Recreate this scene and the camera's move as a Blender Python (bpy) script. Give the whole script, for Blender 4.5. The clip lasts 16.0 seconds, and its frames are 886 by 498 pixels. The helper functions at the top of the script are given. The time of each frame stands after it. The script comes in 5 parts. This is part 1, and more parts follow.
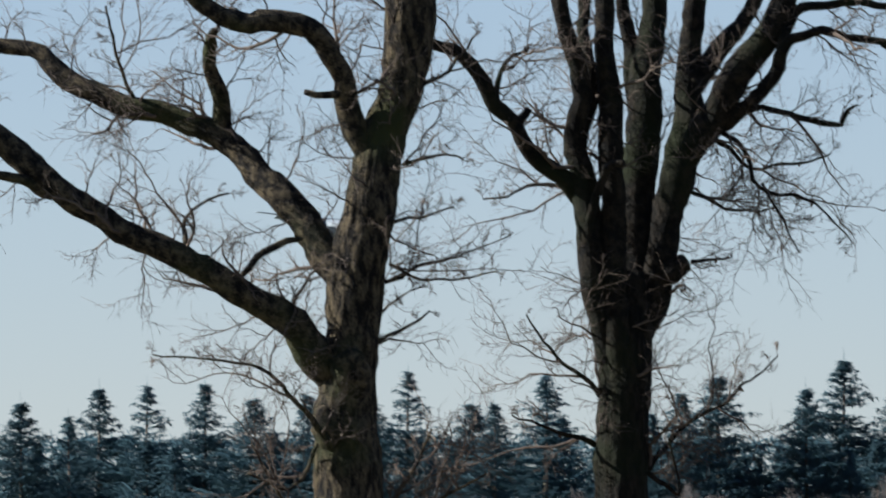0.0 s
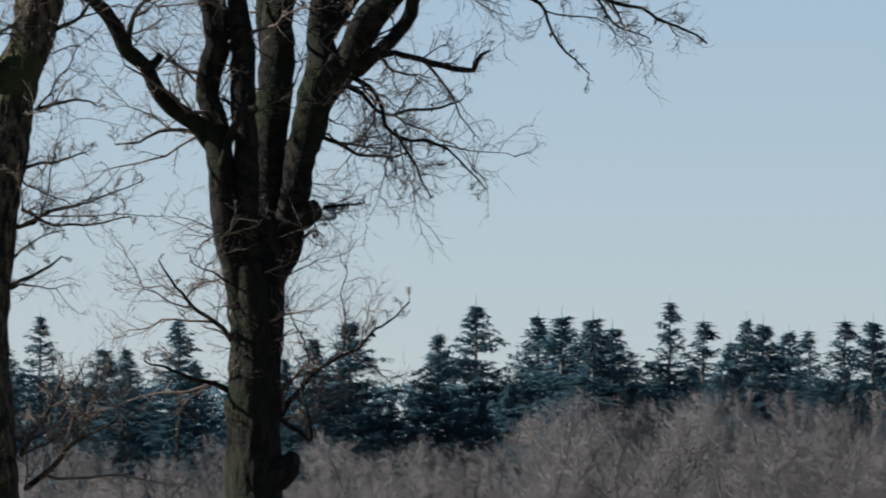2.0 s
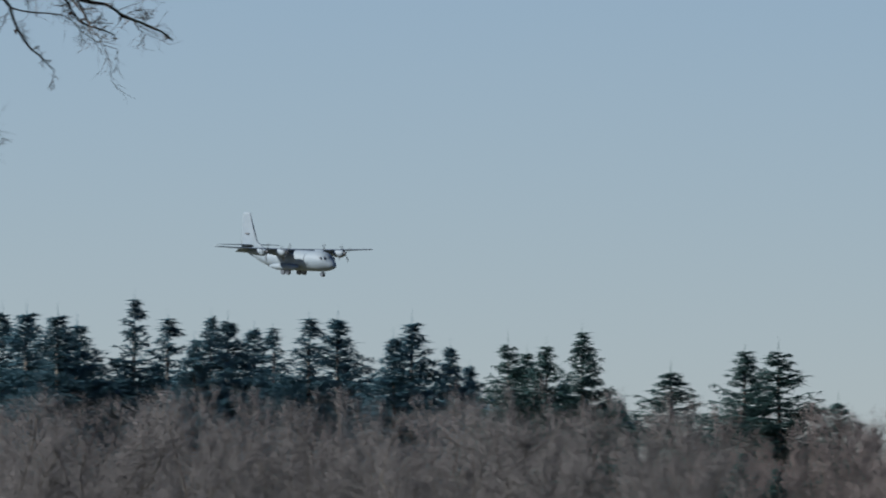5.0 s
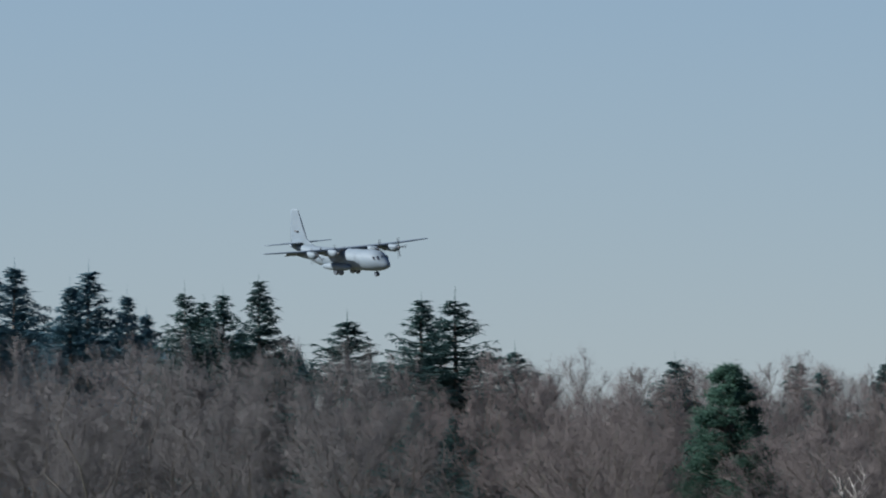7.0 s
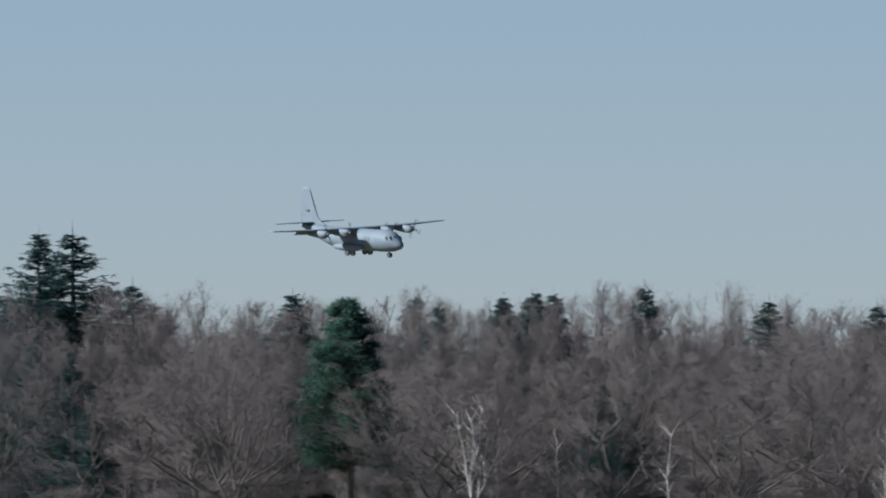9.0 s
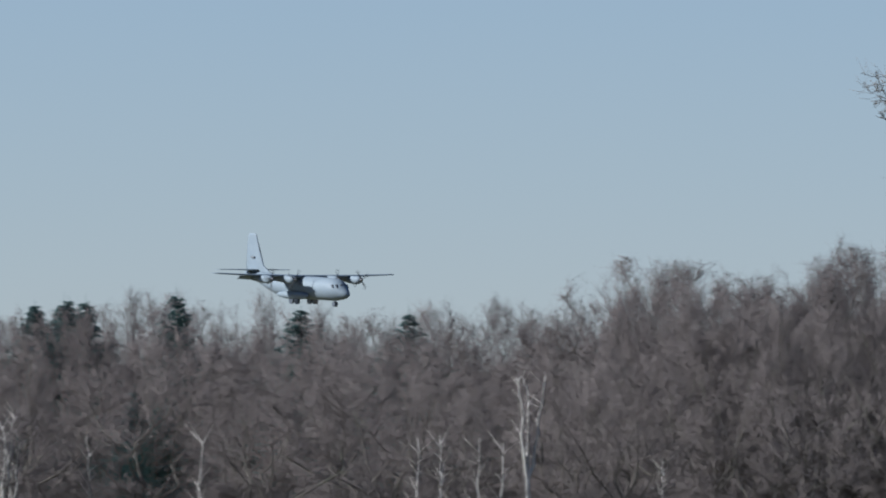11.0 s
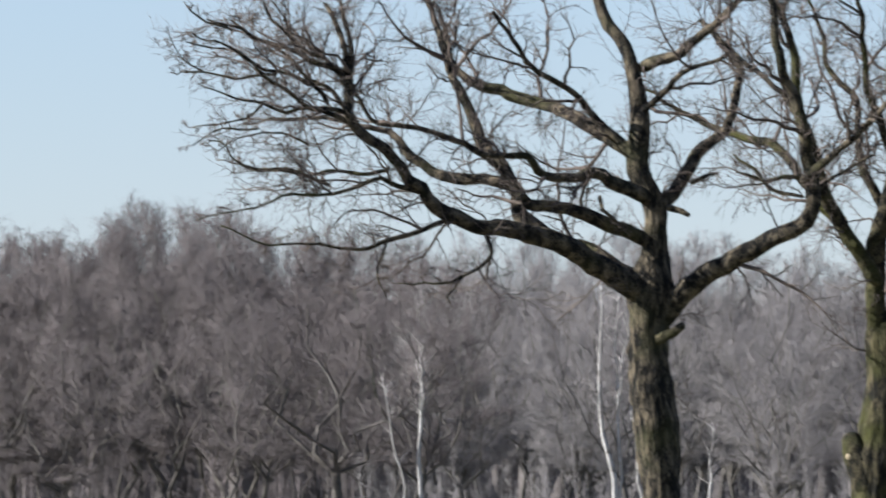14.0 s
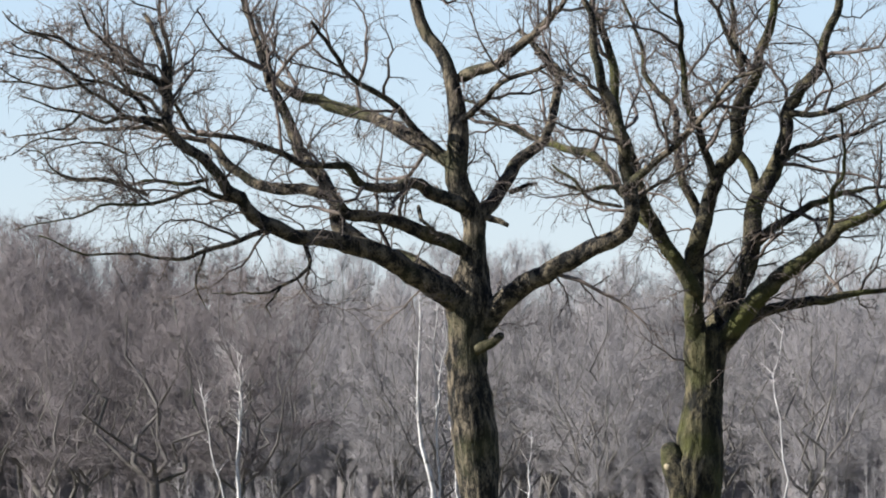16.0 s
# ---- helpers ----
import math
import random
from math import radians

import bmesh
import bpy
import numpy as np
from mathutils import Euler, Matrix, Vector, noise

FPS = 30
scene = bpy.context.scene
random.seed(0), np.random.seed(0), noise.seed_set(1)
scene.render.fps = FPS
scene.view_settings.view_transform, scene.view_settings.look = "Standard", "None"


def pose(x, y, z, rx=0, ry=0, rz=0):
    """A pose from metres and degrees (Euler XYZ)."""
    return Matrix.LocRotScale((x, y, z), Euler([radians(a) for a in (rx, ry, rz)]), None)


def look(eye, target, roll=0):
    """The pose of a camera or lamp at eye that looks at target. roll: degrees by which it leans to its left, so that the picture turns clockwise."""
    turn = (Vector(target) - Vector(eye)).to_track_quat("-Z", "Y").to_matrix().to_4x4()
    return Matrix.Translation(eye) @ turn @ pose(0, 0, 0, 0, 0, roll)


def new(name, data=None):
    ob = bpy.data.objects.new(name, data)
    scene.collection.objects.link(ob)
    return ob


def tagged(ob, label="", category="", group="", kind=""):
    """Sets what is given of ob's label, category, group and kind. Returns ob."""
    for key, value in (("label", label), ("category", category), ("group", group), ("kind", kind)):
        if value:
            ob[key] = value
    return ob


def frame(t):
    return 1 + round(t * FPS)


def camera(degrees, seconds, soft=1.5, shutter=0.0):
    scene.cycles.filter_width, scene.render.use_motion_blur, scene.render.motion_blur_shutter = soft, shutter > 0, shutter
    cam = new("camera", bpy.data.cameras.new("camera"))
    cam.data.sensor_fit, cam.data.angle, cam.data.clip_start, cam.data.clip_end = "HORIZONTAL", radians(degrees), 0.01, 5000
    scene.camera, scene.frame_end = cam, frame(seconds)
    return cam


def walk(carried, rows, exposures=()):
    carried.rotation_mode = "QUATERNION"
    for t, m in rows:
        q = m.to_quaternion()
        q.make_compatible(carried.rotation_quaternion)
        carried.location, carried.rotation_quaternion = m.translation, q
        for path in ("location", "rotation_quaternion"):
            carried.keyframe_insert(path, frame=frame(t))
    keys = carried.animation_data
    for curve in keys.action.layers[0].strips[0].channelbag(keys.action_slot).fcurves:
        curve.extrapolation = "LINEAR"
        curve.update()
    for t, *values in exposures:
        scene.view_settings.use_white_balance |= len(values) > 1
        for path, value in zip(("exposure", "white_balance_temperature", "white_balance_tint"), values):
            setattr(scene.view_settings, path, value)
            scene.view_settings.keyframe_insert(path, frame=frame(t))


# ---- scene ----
EYE = 1.7
cam = camera(3.7, 16.0, soft=1.9, shutter=0.35)
walk(cam, [
    (0, pose(0, 0, EYE, 91.9456, 0, 6.1848)),
    (0.5, pose(0, 0, EYE, 91.7925, 0, 5.8890)),
    (1, pose(0, 0, EYE, 91.8262, 0, 5.5464)),
    (1.5, pose(0, 0, EYE, 91.7554, 0, 5.0496)),
    (2, pose(0, 0, EYE, 91.7177, 0, 4.6479)),
    (2.5, pose(0, 0, EYE, 91.6573, 0, 4.3851)),
    (3, pose(0, 0, EYE, 91.7265, 0, 4.0610)),
    (3.5, pose(0, 0, EYE, 91.7017, 0, 3.7198)),
    (4, pose(0, 0, EYE, 91.7492, 0, 3.3004)),
    (4.5, pose(0, 0, EYE, 91.6595, 0, 2.9264)),
    (5, pose(0, 0, EYE, 91.7044, 0, 2.4115)),
    (5.2, pose(0, 0, EYE, 91.6858, 0, 2.2305)),
    (7.3, pose(0, 0, EYE, 91.4736, 0, 0.8623)),
    (7.5, pose(0, 0, EYE, 91.4614, 0, 0.7087)),
    (8, pose(0, 0, EYE, 91.3516, 0, 0.1809)),
    (8.5, pose(0, 0, EYE, 91.2113, 0, -0.1984)),
    (8.7, pose(0, 0, EYE, 91.2116, 0, -0.3215)),
    (10.8, pose(0, 0, EYE, 91.2596, 0, -2.3010)),
    (11, pose(0, 0, EYE, 91.2479, 0, -2.4932)),
    (11.5, pose(0, 0, EYE, 91.1228, 0, -2.9947)),
    (12, pose(0, 0, EYE, 91.1673, 0, -3.4510)),
    (12.5, pose(0, 0, EYE, 91.1813, 0, -3.7816)),
    (13, pose(0, 0, EYE, 91.2050, 0, -4.5081)),
    (13.5, pose(0, 0, EYE, 91.1449, 0, -4.9328)),
    (14, pose(0, 0, EYE, 91.0593, 0, -5.4573)),
    (14.5, pose(0, 0, EYE, 90.9505, 0, -5.7669)),
    (15, pose(0, 0, EYE, 91.0088, 0, -5.9816)),
    (15.5, pose(0, 0, EYE, 91.0444, 0, -6.1784)),
    (16, pose(0, 0, EYE, 91.1010, 0, -6.2148)),
], exposures=[(0, 1.09, 5900, 9), (3.0, 0.91, 5800, 8), (5.0, 0.67, 5650, 7), (8.5, 0.63, 5400, 7), (11.0, 0.72, 5400, 8), (13.0, 0.89, 5550, 9), (14.5, 1.45, 5600, 10), (16.0, 1.51, 5650, 10)])

# ---- sky and sun ----
SUN_TURN, SUN_HEIGHT = -91.0, 32.0
world = bpy.data.worlds.new("world")
scene.world = world
world.use_nodes = True
wn, wl = world.node_tree.nodes, world.node_tree.links
sky = wn.new("ShaderNodeTexSky")
sky.sky_type, sky.sun_disc = "NISHITA", False
sky.sun_elevation, sky.sun_rotation = radians(SUN_HEIGHT), radians(SUN_TURN)
sky.air_density, sky.dust_density, sky.ozone_density = 0.75, 0.1, 4.5
tint = wn.new("ShaderNodeMix")
tint.data_type, tint.blend_type = "RGBA", "MULTIPLY"
tint.inputs[0].default_value, tint.inputs[7].default_value = 1.0, (1.16, 0.98, 0.93, 1)
wl.new(sky.outputs[0], tint.inputs[6])
wl.new(tint.outputs[2], wn["Background"].inputs[0])
wn["Background"].inputs[1].default_value = 0.051
sun = new("sun", bpy.data.lights.new("sun", "SUN"))
sun.data.energy, sun.data.angle, sun.data.color = 5.0, radians(0.5), (1.0, 0.93, 0.82)
s_to = Vector((math.sin(radians(SUN_TURN)), math.cos(radians(SUN_TURN)), math.tan(radians(SUN_HEIGHT))))
sun.matrix_world = look(s_to * 100, (0, 0, 0))


# ---- materials ----
def material(name, dark, light, scale, rough=0.9, bump=0.0, stretch=(1, 1, 1), metal=0.0, third=None, third_scale=1.0, third_at=0.6,
             fine=6.0, low=0.55, high=1.0):
    """Two colours mixed by a coarse and a fine noise, a third in patches, and relief."""
    m = bpy.data.materials.new(name)
    m.use_nodes = True
    n, l = m.node_tree.nodes, m.node_tree.links
    p = n["Principled BSDF"]
    p.inputs["Roughness"].default_value, p.inputs["Metallic"].default_value = rough, metal
    p.inputs["Specular IOR Level"].default_value = 0.25
    co, mp = n.new("ShaderNodeTexCoord"), n.new("ShaderNodeMapping")
    mp.inputs["Scale"].default_value = stretch
    l.new(co.outputs["Object"], mp.inputs["Vector"])
    a, b = n.new("ShaderNodeTexNoise"), n.new("ShaderNodeTexNoise")
    a.inputs["Scale"].default_value, a.inputs["Detail"].default_value = scale, 5
    b.inputs["Scale"].default_value, b.inputs["Detail"].default_value = scale * fine, 3
    l.new(mp.outputs[0], a.inputs["Vector"])
    l.new(mp.outputs[0], b.inputs["Vector"])
    add = n.new("ShaderNodeMath")
    add.operation, add.use_clamp = "MULTIPLY_ADD", True
    l.new(b.outputs["Fac"], add.inputs[0])
    add.inputs[1].default_value = 0.6
    l.new(a.outputs["Fac"], add.inputs[2])
    ramp = n.new("ShaderNodeValToRGB")
    ramp.color_ramp.elements[0].position, ramp.color_ramp.elements[1].position = low, high
    ramp.color_ramp.elements[0].color, ramp.color_ramp.elements[1].color = (*dark, 1), (*light, 1)
    l.new(add.outputs[0], ramp.inputs[0])
    last = ramp.outputs[0]
    if third:
        c = n.new("ShaderNodeTexNoise")
        c.inputs["Scale"].default_value, c.inputs["Detail"].default_value = third_scale, 6
        l.new(co.outputs["Object"], c.inputs["Vector"])
        r2 = n.new("ShaderNodeValToRGB")
        r2.color_ramp.elements[0].position, r2.color_ramp.elements[1].position = third_at - 0.08, third_at + 0.1
        l.new(c.outputs["Fac"], r2.inputs[0])
        mix = n.new("ShaderNodeMix")
        mix.data_type = "RGBA"
        l.new(r2.outputs[0], mix.inputs[0])
        l.new(last, mix.inputs[6])
        mix.inputs[7].default_value = (*third, 1)
        last = mix.outputs[2]
    l.new(last, p.inputs["Base Color"])
    if bump:
        bu = n.new("ShaderNodeBump")
        bu.inputs["Strength"].default_value, bu.inputs["Distance"].default_value = bump, 0.06
        l.new(add.outputs[0], bu.inputs["Height"])
        l.new(bu.outputs[0], p.inputs["Normal"])
    return m


def varied(m, amount):
    """Each object of this material is a little lighter or darker."""
    n, l = m.node_tree.nodes, m.node_tree.links
    p = n["Principled BSDF"]
    src = p.inputs["Base Color"].links[0].from_socket
    info, mr, hsv = n.new("ShaderNodeObjectInfo"), n.new("ShaderNodeMapRange"), n.new("ShaderNodeHueSaturation")
    mr.inputs["To Min"].default_value, mr.inputs["To Max"].default_value = 1 - amount, 1 + amount
    l.new(info.outputs["Random"], mr.inputs["Value"])
    l.new(mr.outputs[0], hsv.inputs["Value"])
    l.new(src, hsv.inputs["Color"])
    l.new(hsv.outputs[0], p.inputs["Base Color"])
    return m


def translucent(m, share):
    """Needles let part of the light through."""
    n, l = m.node_tree.nodes, m.node_tree.links
    p, out = n["Principled BSDF"], n["Material Output"]
    tr, mix = n.new("ShaderNodeBsdfTranslucent"), n.new("ShaderNodeMixShader")
    p.inputs["Specular IOR Level"].default_value = 0.0
    l.new(p.inputs["Base Color"].links[0].from_socket, tr.inputs["Color"])
    mix.inputs[0].default_value = share
    l.new(p.outputs[0], mix.inputs[1])
    l.new(tr.outputs[0], mix.inputs[2])
    l.new(mix.outputs[0], out.inputs["Surface"])
    return m


def barks(name, dark, light, moss, moss_scale, moss_at):
    """The furrowed bark of a trunk and the finer bark of its limbs."""
    return [material(name + k, dark, light, sc, 0.95, 1.0, st, third=moss, third_scale=moss_scale, third_at=moss_at, low=0.72, high=1.10) for k, sc, st in ((" of the trunk", 11.0, (1, 1, 0.36)), (" of the limbs", 7.0, (1, 1, 1)))]


M_BARK = barks("oak bark", (0.006, 0.005, 0.004), (0.120, 0.094, 0.056), (0.036, 0.041, 0.013), 0.9, 0.60)
# darker copy of the oak bark: backlit shade of the stems put into colour
M_BARK_SHADED = barks("shade-darkened greenish oak bark", (0.003, 0.003, 0.002), (0.028, 0.021, 0.013), (0.012, 0.016, 0.005), 0.9, 0.55)
M_BARK_WARM = barks("lighter oak bark", (0.008, 0.007, 0.005), (0.165, 0.130, 0.083), (0.055, 0.053, 0.019), 0.9, 0.60)
M_MOSS = barks("mossy oak bark", (0.008, 0.007, 0.004), (0.105, 0.085, 0.045), (0.064, 0.062, 0.016), 1.3, 0.57)
M_TWIG = material("oak twigs", (0.042, 0.032, 0.026), (0.15, 0.117, 0.092), 2.0, 0.9)
M_SCAR = material("pale cut wood", (0.11, 0.085, 0.05), (0.26, 0.21, 0.13), 12.0, 0.9)
M_LEAF = material("withered leaf", (0.05, 0.03, 0.02), (0.09, 0.05, 0.03), 20.0, 0.9)
M_WOOD = varied(material("grey-brown woodland bark", (0.06, 0.053, 0.046), (0.14, 0.122, 0.102), 0.8, 0.95, third=(0.15, 0.155, 0.11), third_scale=0.25, third_at=0.6), 0.15)
M_CROWN = varied(material("purple-brown winter twigs", (0.096, 0.080, 0.075), (0.149, 0.125, 0.117), 0.25, 0.95), 0.13)
# greyer copy of the crown twigs; bluish haze is mixed into the base colour
M_HAZE_COOL = varied(material("winter twigs greyed by haze", (0.086, 0.078, 0.076), (0.134, 0.122, 0.117), 0.25, 0.95), 0.13)
# paler copy of the twig colour, with the haze before these trees painted in
M_HAZE_PALE = varied(material("grey-brown winter twigs paled by haze", (0.152, 0.136, 0.129), (0.218, 0.197, 0.186), 0.25, 0.95), 0.12)
M_BIRCH = material("white birch bark", (0.26, 0.232, 0.205), (0.54, 0.50, 0.455), 1.6, 0.8, third=(0.08, 0.07, 0.06), third_scale=1.8, third_at=0.66)
# bluer and lighter than plain needles: distance haze put into the base colour
M_NEEDLE_HAZY = translucent(varied(material("green spruce needles blued by haze", (0.104, 0.182, 0.220), (0.120, 0.204, 0.242), 0.6, 1.0), 0.15), 0.62)
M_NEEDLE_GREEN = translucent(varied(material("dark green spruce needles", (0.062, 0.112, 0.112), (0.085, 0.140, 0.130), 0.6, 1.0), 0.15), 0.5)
M_PINE = translucent(material("dark green pine needles", (0.052, 0.105, 0.082), (0.088, 0.145, 0.104), 0.8, 0.95), 0.45)
M_GRASS = material("faded winter grass", (0.065, 0.068, 0.032), (0.155, 0.142, 0.078), 0.15, 0.95, third=(0.12, 0.10, 0.062), third_scale=0.02, third_at=0.55)
M_LITTER = material("leaf litter and brush", (0.085, 0.072, 0.065), (0.135, 0.116, 0.105), 0.5, 0.95)
M_GREY = material("air force grey paint", (0.168, 0.200, 0.226), (0.196, 0.228, 0.254), 0.35, 0.6)
M_DARK = material("dark rubber and glass", (0.07, 0.078, 0.09), (0.10, 0.11, 0.125), 2.0, 0.35)
M_BLADE = material("dark grey propeller paint", (0.10, 0.10, 0.105), (0.16, 0.16, 0.16), 2.0, 0.5)
M_WHITE = material("weathered white paint", (0.6, 0.6, 0.58), (0.8, 0.8, 0.78), 3.0, 0.6)


# ---- building ----
class Shape:
    """Vertices and faces that become one mesh."""

    def __init__(self):
        self.v, self.f = [], []

    def tube(self, pts, radii, sides, tip=True, lumps=0.0, ridges=0.0):
        base, count = len(self.v), len(pts)
        d = (pts[1] - pts[0]).normalized()
        a = d.orthogonal().normalized()
        for i, (p, r) in enumerate(zip(pts, radii)):
            d = (pts[min(i + 1, count - 1)] - pts[max(i - 1, 0)]).normalized()
            a = (a - d * a.dot(d)).normalized()
            b = d.cross(a)
            for s in range(sides):
                t = 2 * math.pi * s / sides
                q = r
                if lumps:
                    way = a * math.cos(t) + b * math.sin(t)
                    q = r * (1 + lumps * noise.noise((p + way * r) * (0.9 / max(r, 0.08))) + 0.5 * lumps * noise.noise((p + way * r) * 9))
                if ridges:
                    k = noise.noise(Vector((math.cos(t) * 5, math.sin(t) * 5, p.z * 1.6)))
                    q += r * ridges * (abs(k) * 2 - 0.5) + r * ridges * 0.5 * noise.noise(Vector((math.cos(t) * 11, math.sin(t) * 11, p.z * 5)))
                self.v.append(p + (a * math.cos(t) + b * math.sin(t)) * q)
        for i in range(count - 1):
            o = base + i * sides
            for s in range(sides):
                t = (s + 1) % sides
                self.f.append((o + s, o + t, o + sides + t, o + sides + s))
        if tip:
            o = base + (count - 1) * sides
            self.f.append(tuple(range(o, o + sides)))

    def cone(self, p, q, r):
        """A thin three-sided spike from p to q."""
        d = q - p
        a = d.orthogonal().normalized() * r
        b = d.cross(a).normalized() * r
        o = len(self.v)
        self.v += [p + a, p - a * 0.5 + b * 0.87, p - a * 0.5 - b * 0.87, q]
        self.f += [(o, o + 1, o + 3), (o + 1, o + 2, o + 3), (o + 2, o, o + 3)]

    def loft(self, rings, ends=True):
        base, n = len(self.v), len(rings[0])
        for ring in rings:
            self.v += ring
        for i in range(len(rings) - 1):
            o = base + i * n
            for s in range(n):
                t = (s + 1) % n
                self.f.append((o + s, o + t, o + n + t, o + n + s))
        if ends:
            self.f.append(tuple(range(base + n - 1, base - 1, -1)))
            self.f.append(tuple(range(base + (len(rings) - 1) * n, base + len(rings) * n)))

    def mesh(self, name, mat, smooth=True):
        me = bpy.data.meshes.new(name)
        me.from_pydata([tuple(v) for v in self.v], [], self.f)
        me.materials.append(mat)
        if smooth:
            me.shade_smooth()
        me.update()
        return me


def part(name, shape, mat, parent, label="", smooth=True, kind=""):
    ob = new(name, shape if isinstance(shape, bpy.types.Mesh) else shape.mesh(name, mat, smooth))
    ob.parent = parent
    return tagged(ob, label, kind=kind)


def bearing(d, degrees, z=0.0):
    """A place d metres off at that bearing from straight ahead, clockwise."""
    return Vector((d * math.sin(radians(degrees)), d * math.cos(radians(degrees)), z))


def smooth_line(rows, step):
    """Points and radii along a curve through rows of x, y, z, radius."""
    r = [np.array(q, float) for q in rows]
    r = [2 * r[0] - r[1]] + r + [2 * r[-1] - r[-2]]
    pts, rad = [], []
    for i in range(1, len(r) - 2):
        n = max(1, int(np.linalg.norm(r[i + 1][:3] - r[i][:3]) / step))
        for k in range(n):
            t = k / n
            q = 0.5 * (2 * r[i] + (r[i + 1] - r[i - 1]) * t + (2 * r[i - 1] - 5 * r[i] + 4 * r[i + 1] - r[i + 2]) * t * t
                       + (3 * r[i] - r[i - 1] - 3 * r[i + 1] + r[i + 2]) * t ** 3)
            pts.append(Vector(q[:3]))
            rad.append(max(q[3], 0.006))
    pts.append(Vector(r[-2][:3]))
    rad.append(max(r[-2][3], 0.006))
    return pts, rad


# ---- ground ----
def ground():
    s = Shape()
    n = 60
    for j in range(n + 1):
        for i in range(n + 1):
            x, y = -4500 + 9000 * i / n, -4500 + 9000 * j / n
            far = max(0.0, math.hypot(x, y) - 300)
            s.v.append(Vector((x, y, -0.15 + 0.1 * noise.noise(Vector((x, y, 0)) * 0.004) - far * 0.0001)))
    for j in range(n):
        for i in range(n):
            o = j * (n + 1) + i
            s.f.append((o, o + 1, o + n + 2, o + n + 1))
    tagged(new("ground", s.mesh("ground", M_GRASS)), "flat field of faded winter grass", "ground", kind="structure")


ground()

# ---- the wood: skyline of the bare trees as bearing and height over the eye line, both in degrees ----
SKYLINE = [(-9.0, 0.9), (-7.5, 0.93), (-6.2, 0.97), (-5.2, 1.02), (-4.7, 1.0), (-4.3, 1.05), (-3.9, 1.19), (-3.5, 1.21), (-2.8, 1.20), (-2.1, 1.20), (-1.4, 1.14), (-0.7, 1.11),
           (0.5, 1.08), (1.9, 1.10), (2.7, 1.08), (3.05, 1.05), (3.2, 1.17), (3.33, 1.27), (3.5, 1.27), (3.65, 1.24),
           (3.84, 1.17), (4.0, 1.20), (4.13, 1.31), (4.4, 1.34), (4.6, 1.29), (4.79, 1.24), (5.3, 1.22), (6.2, 1.22), (7.2, 1.2), (10.0, 1.2)]


def skyline(deg):
    for (a, p), (b, q) in zip(SKYLINE, SKYLINE[1:]):
        if a <= deg <= b:
            return p + (q - p) * (deg - a) / (b - a) + 0.05 * noise.noise(Vector((deg * 4.3, 2, 7)))
    return SKYLINE[0][1] if deg < 0 else SKYLINE[-1][1]


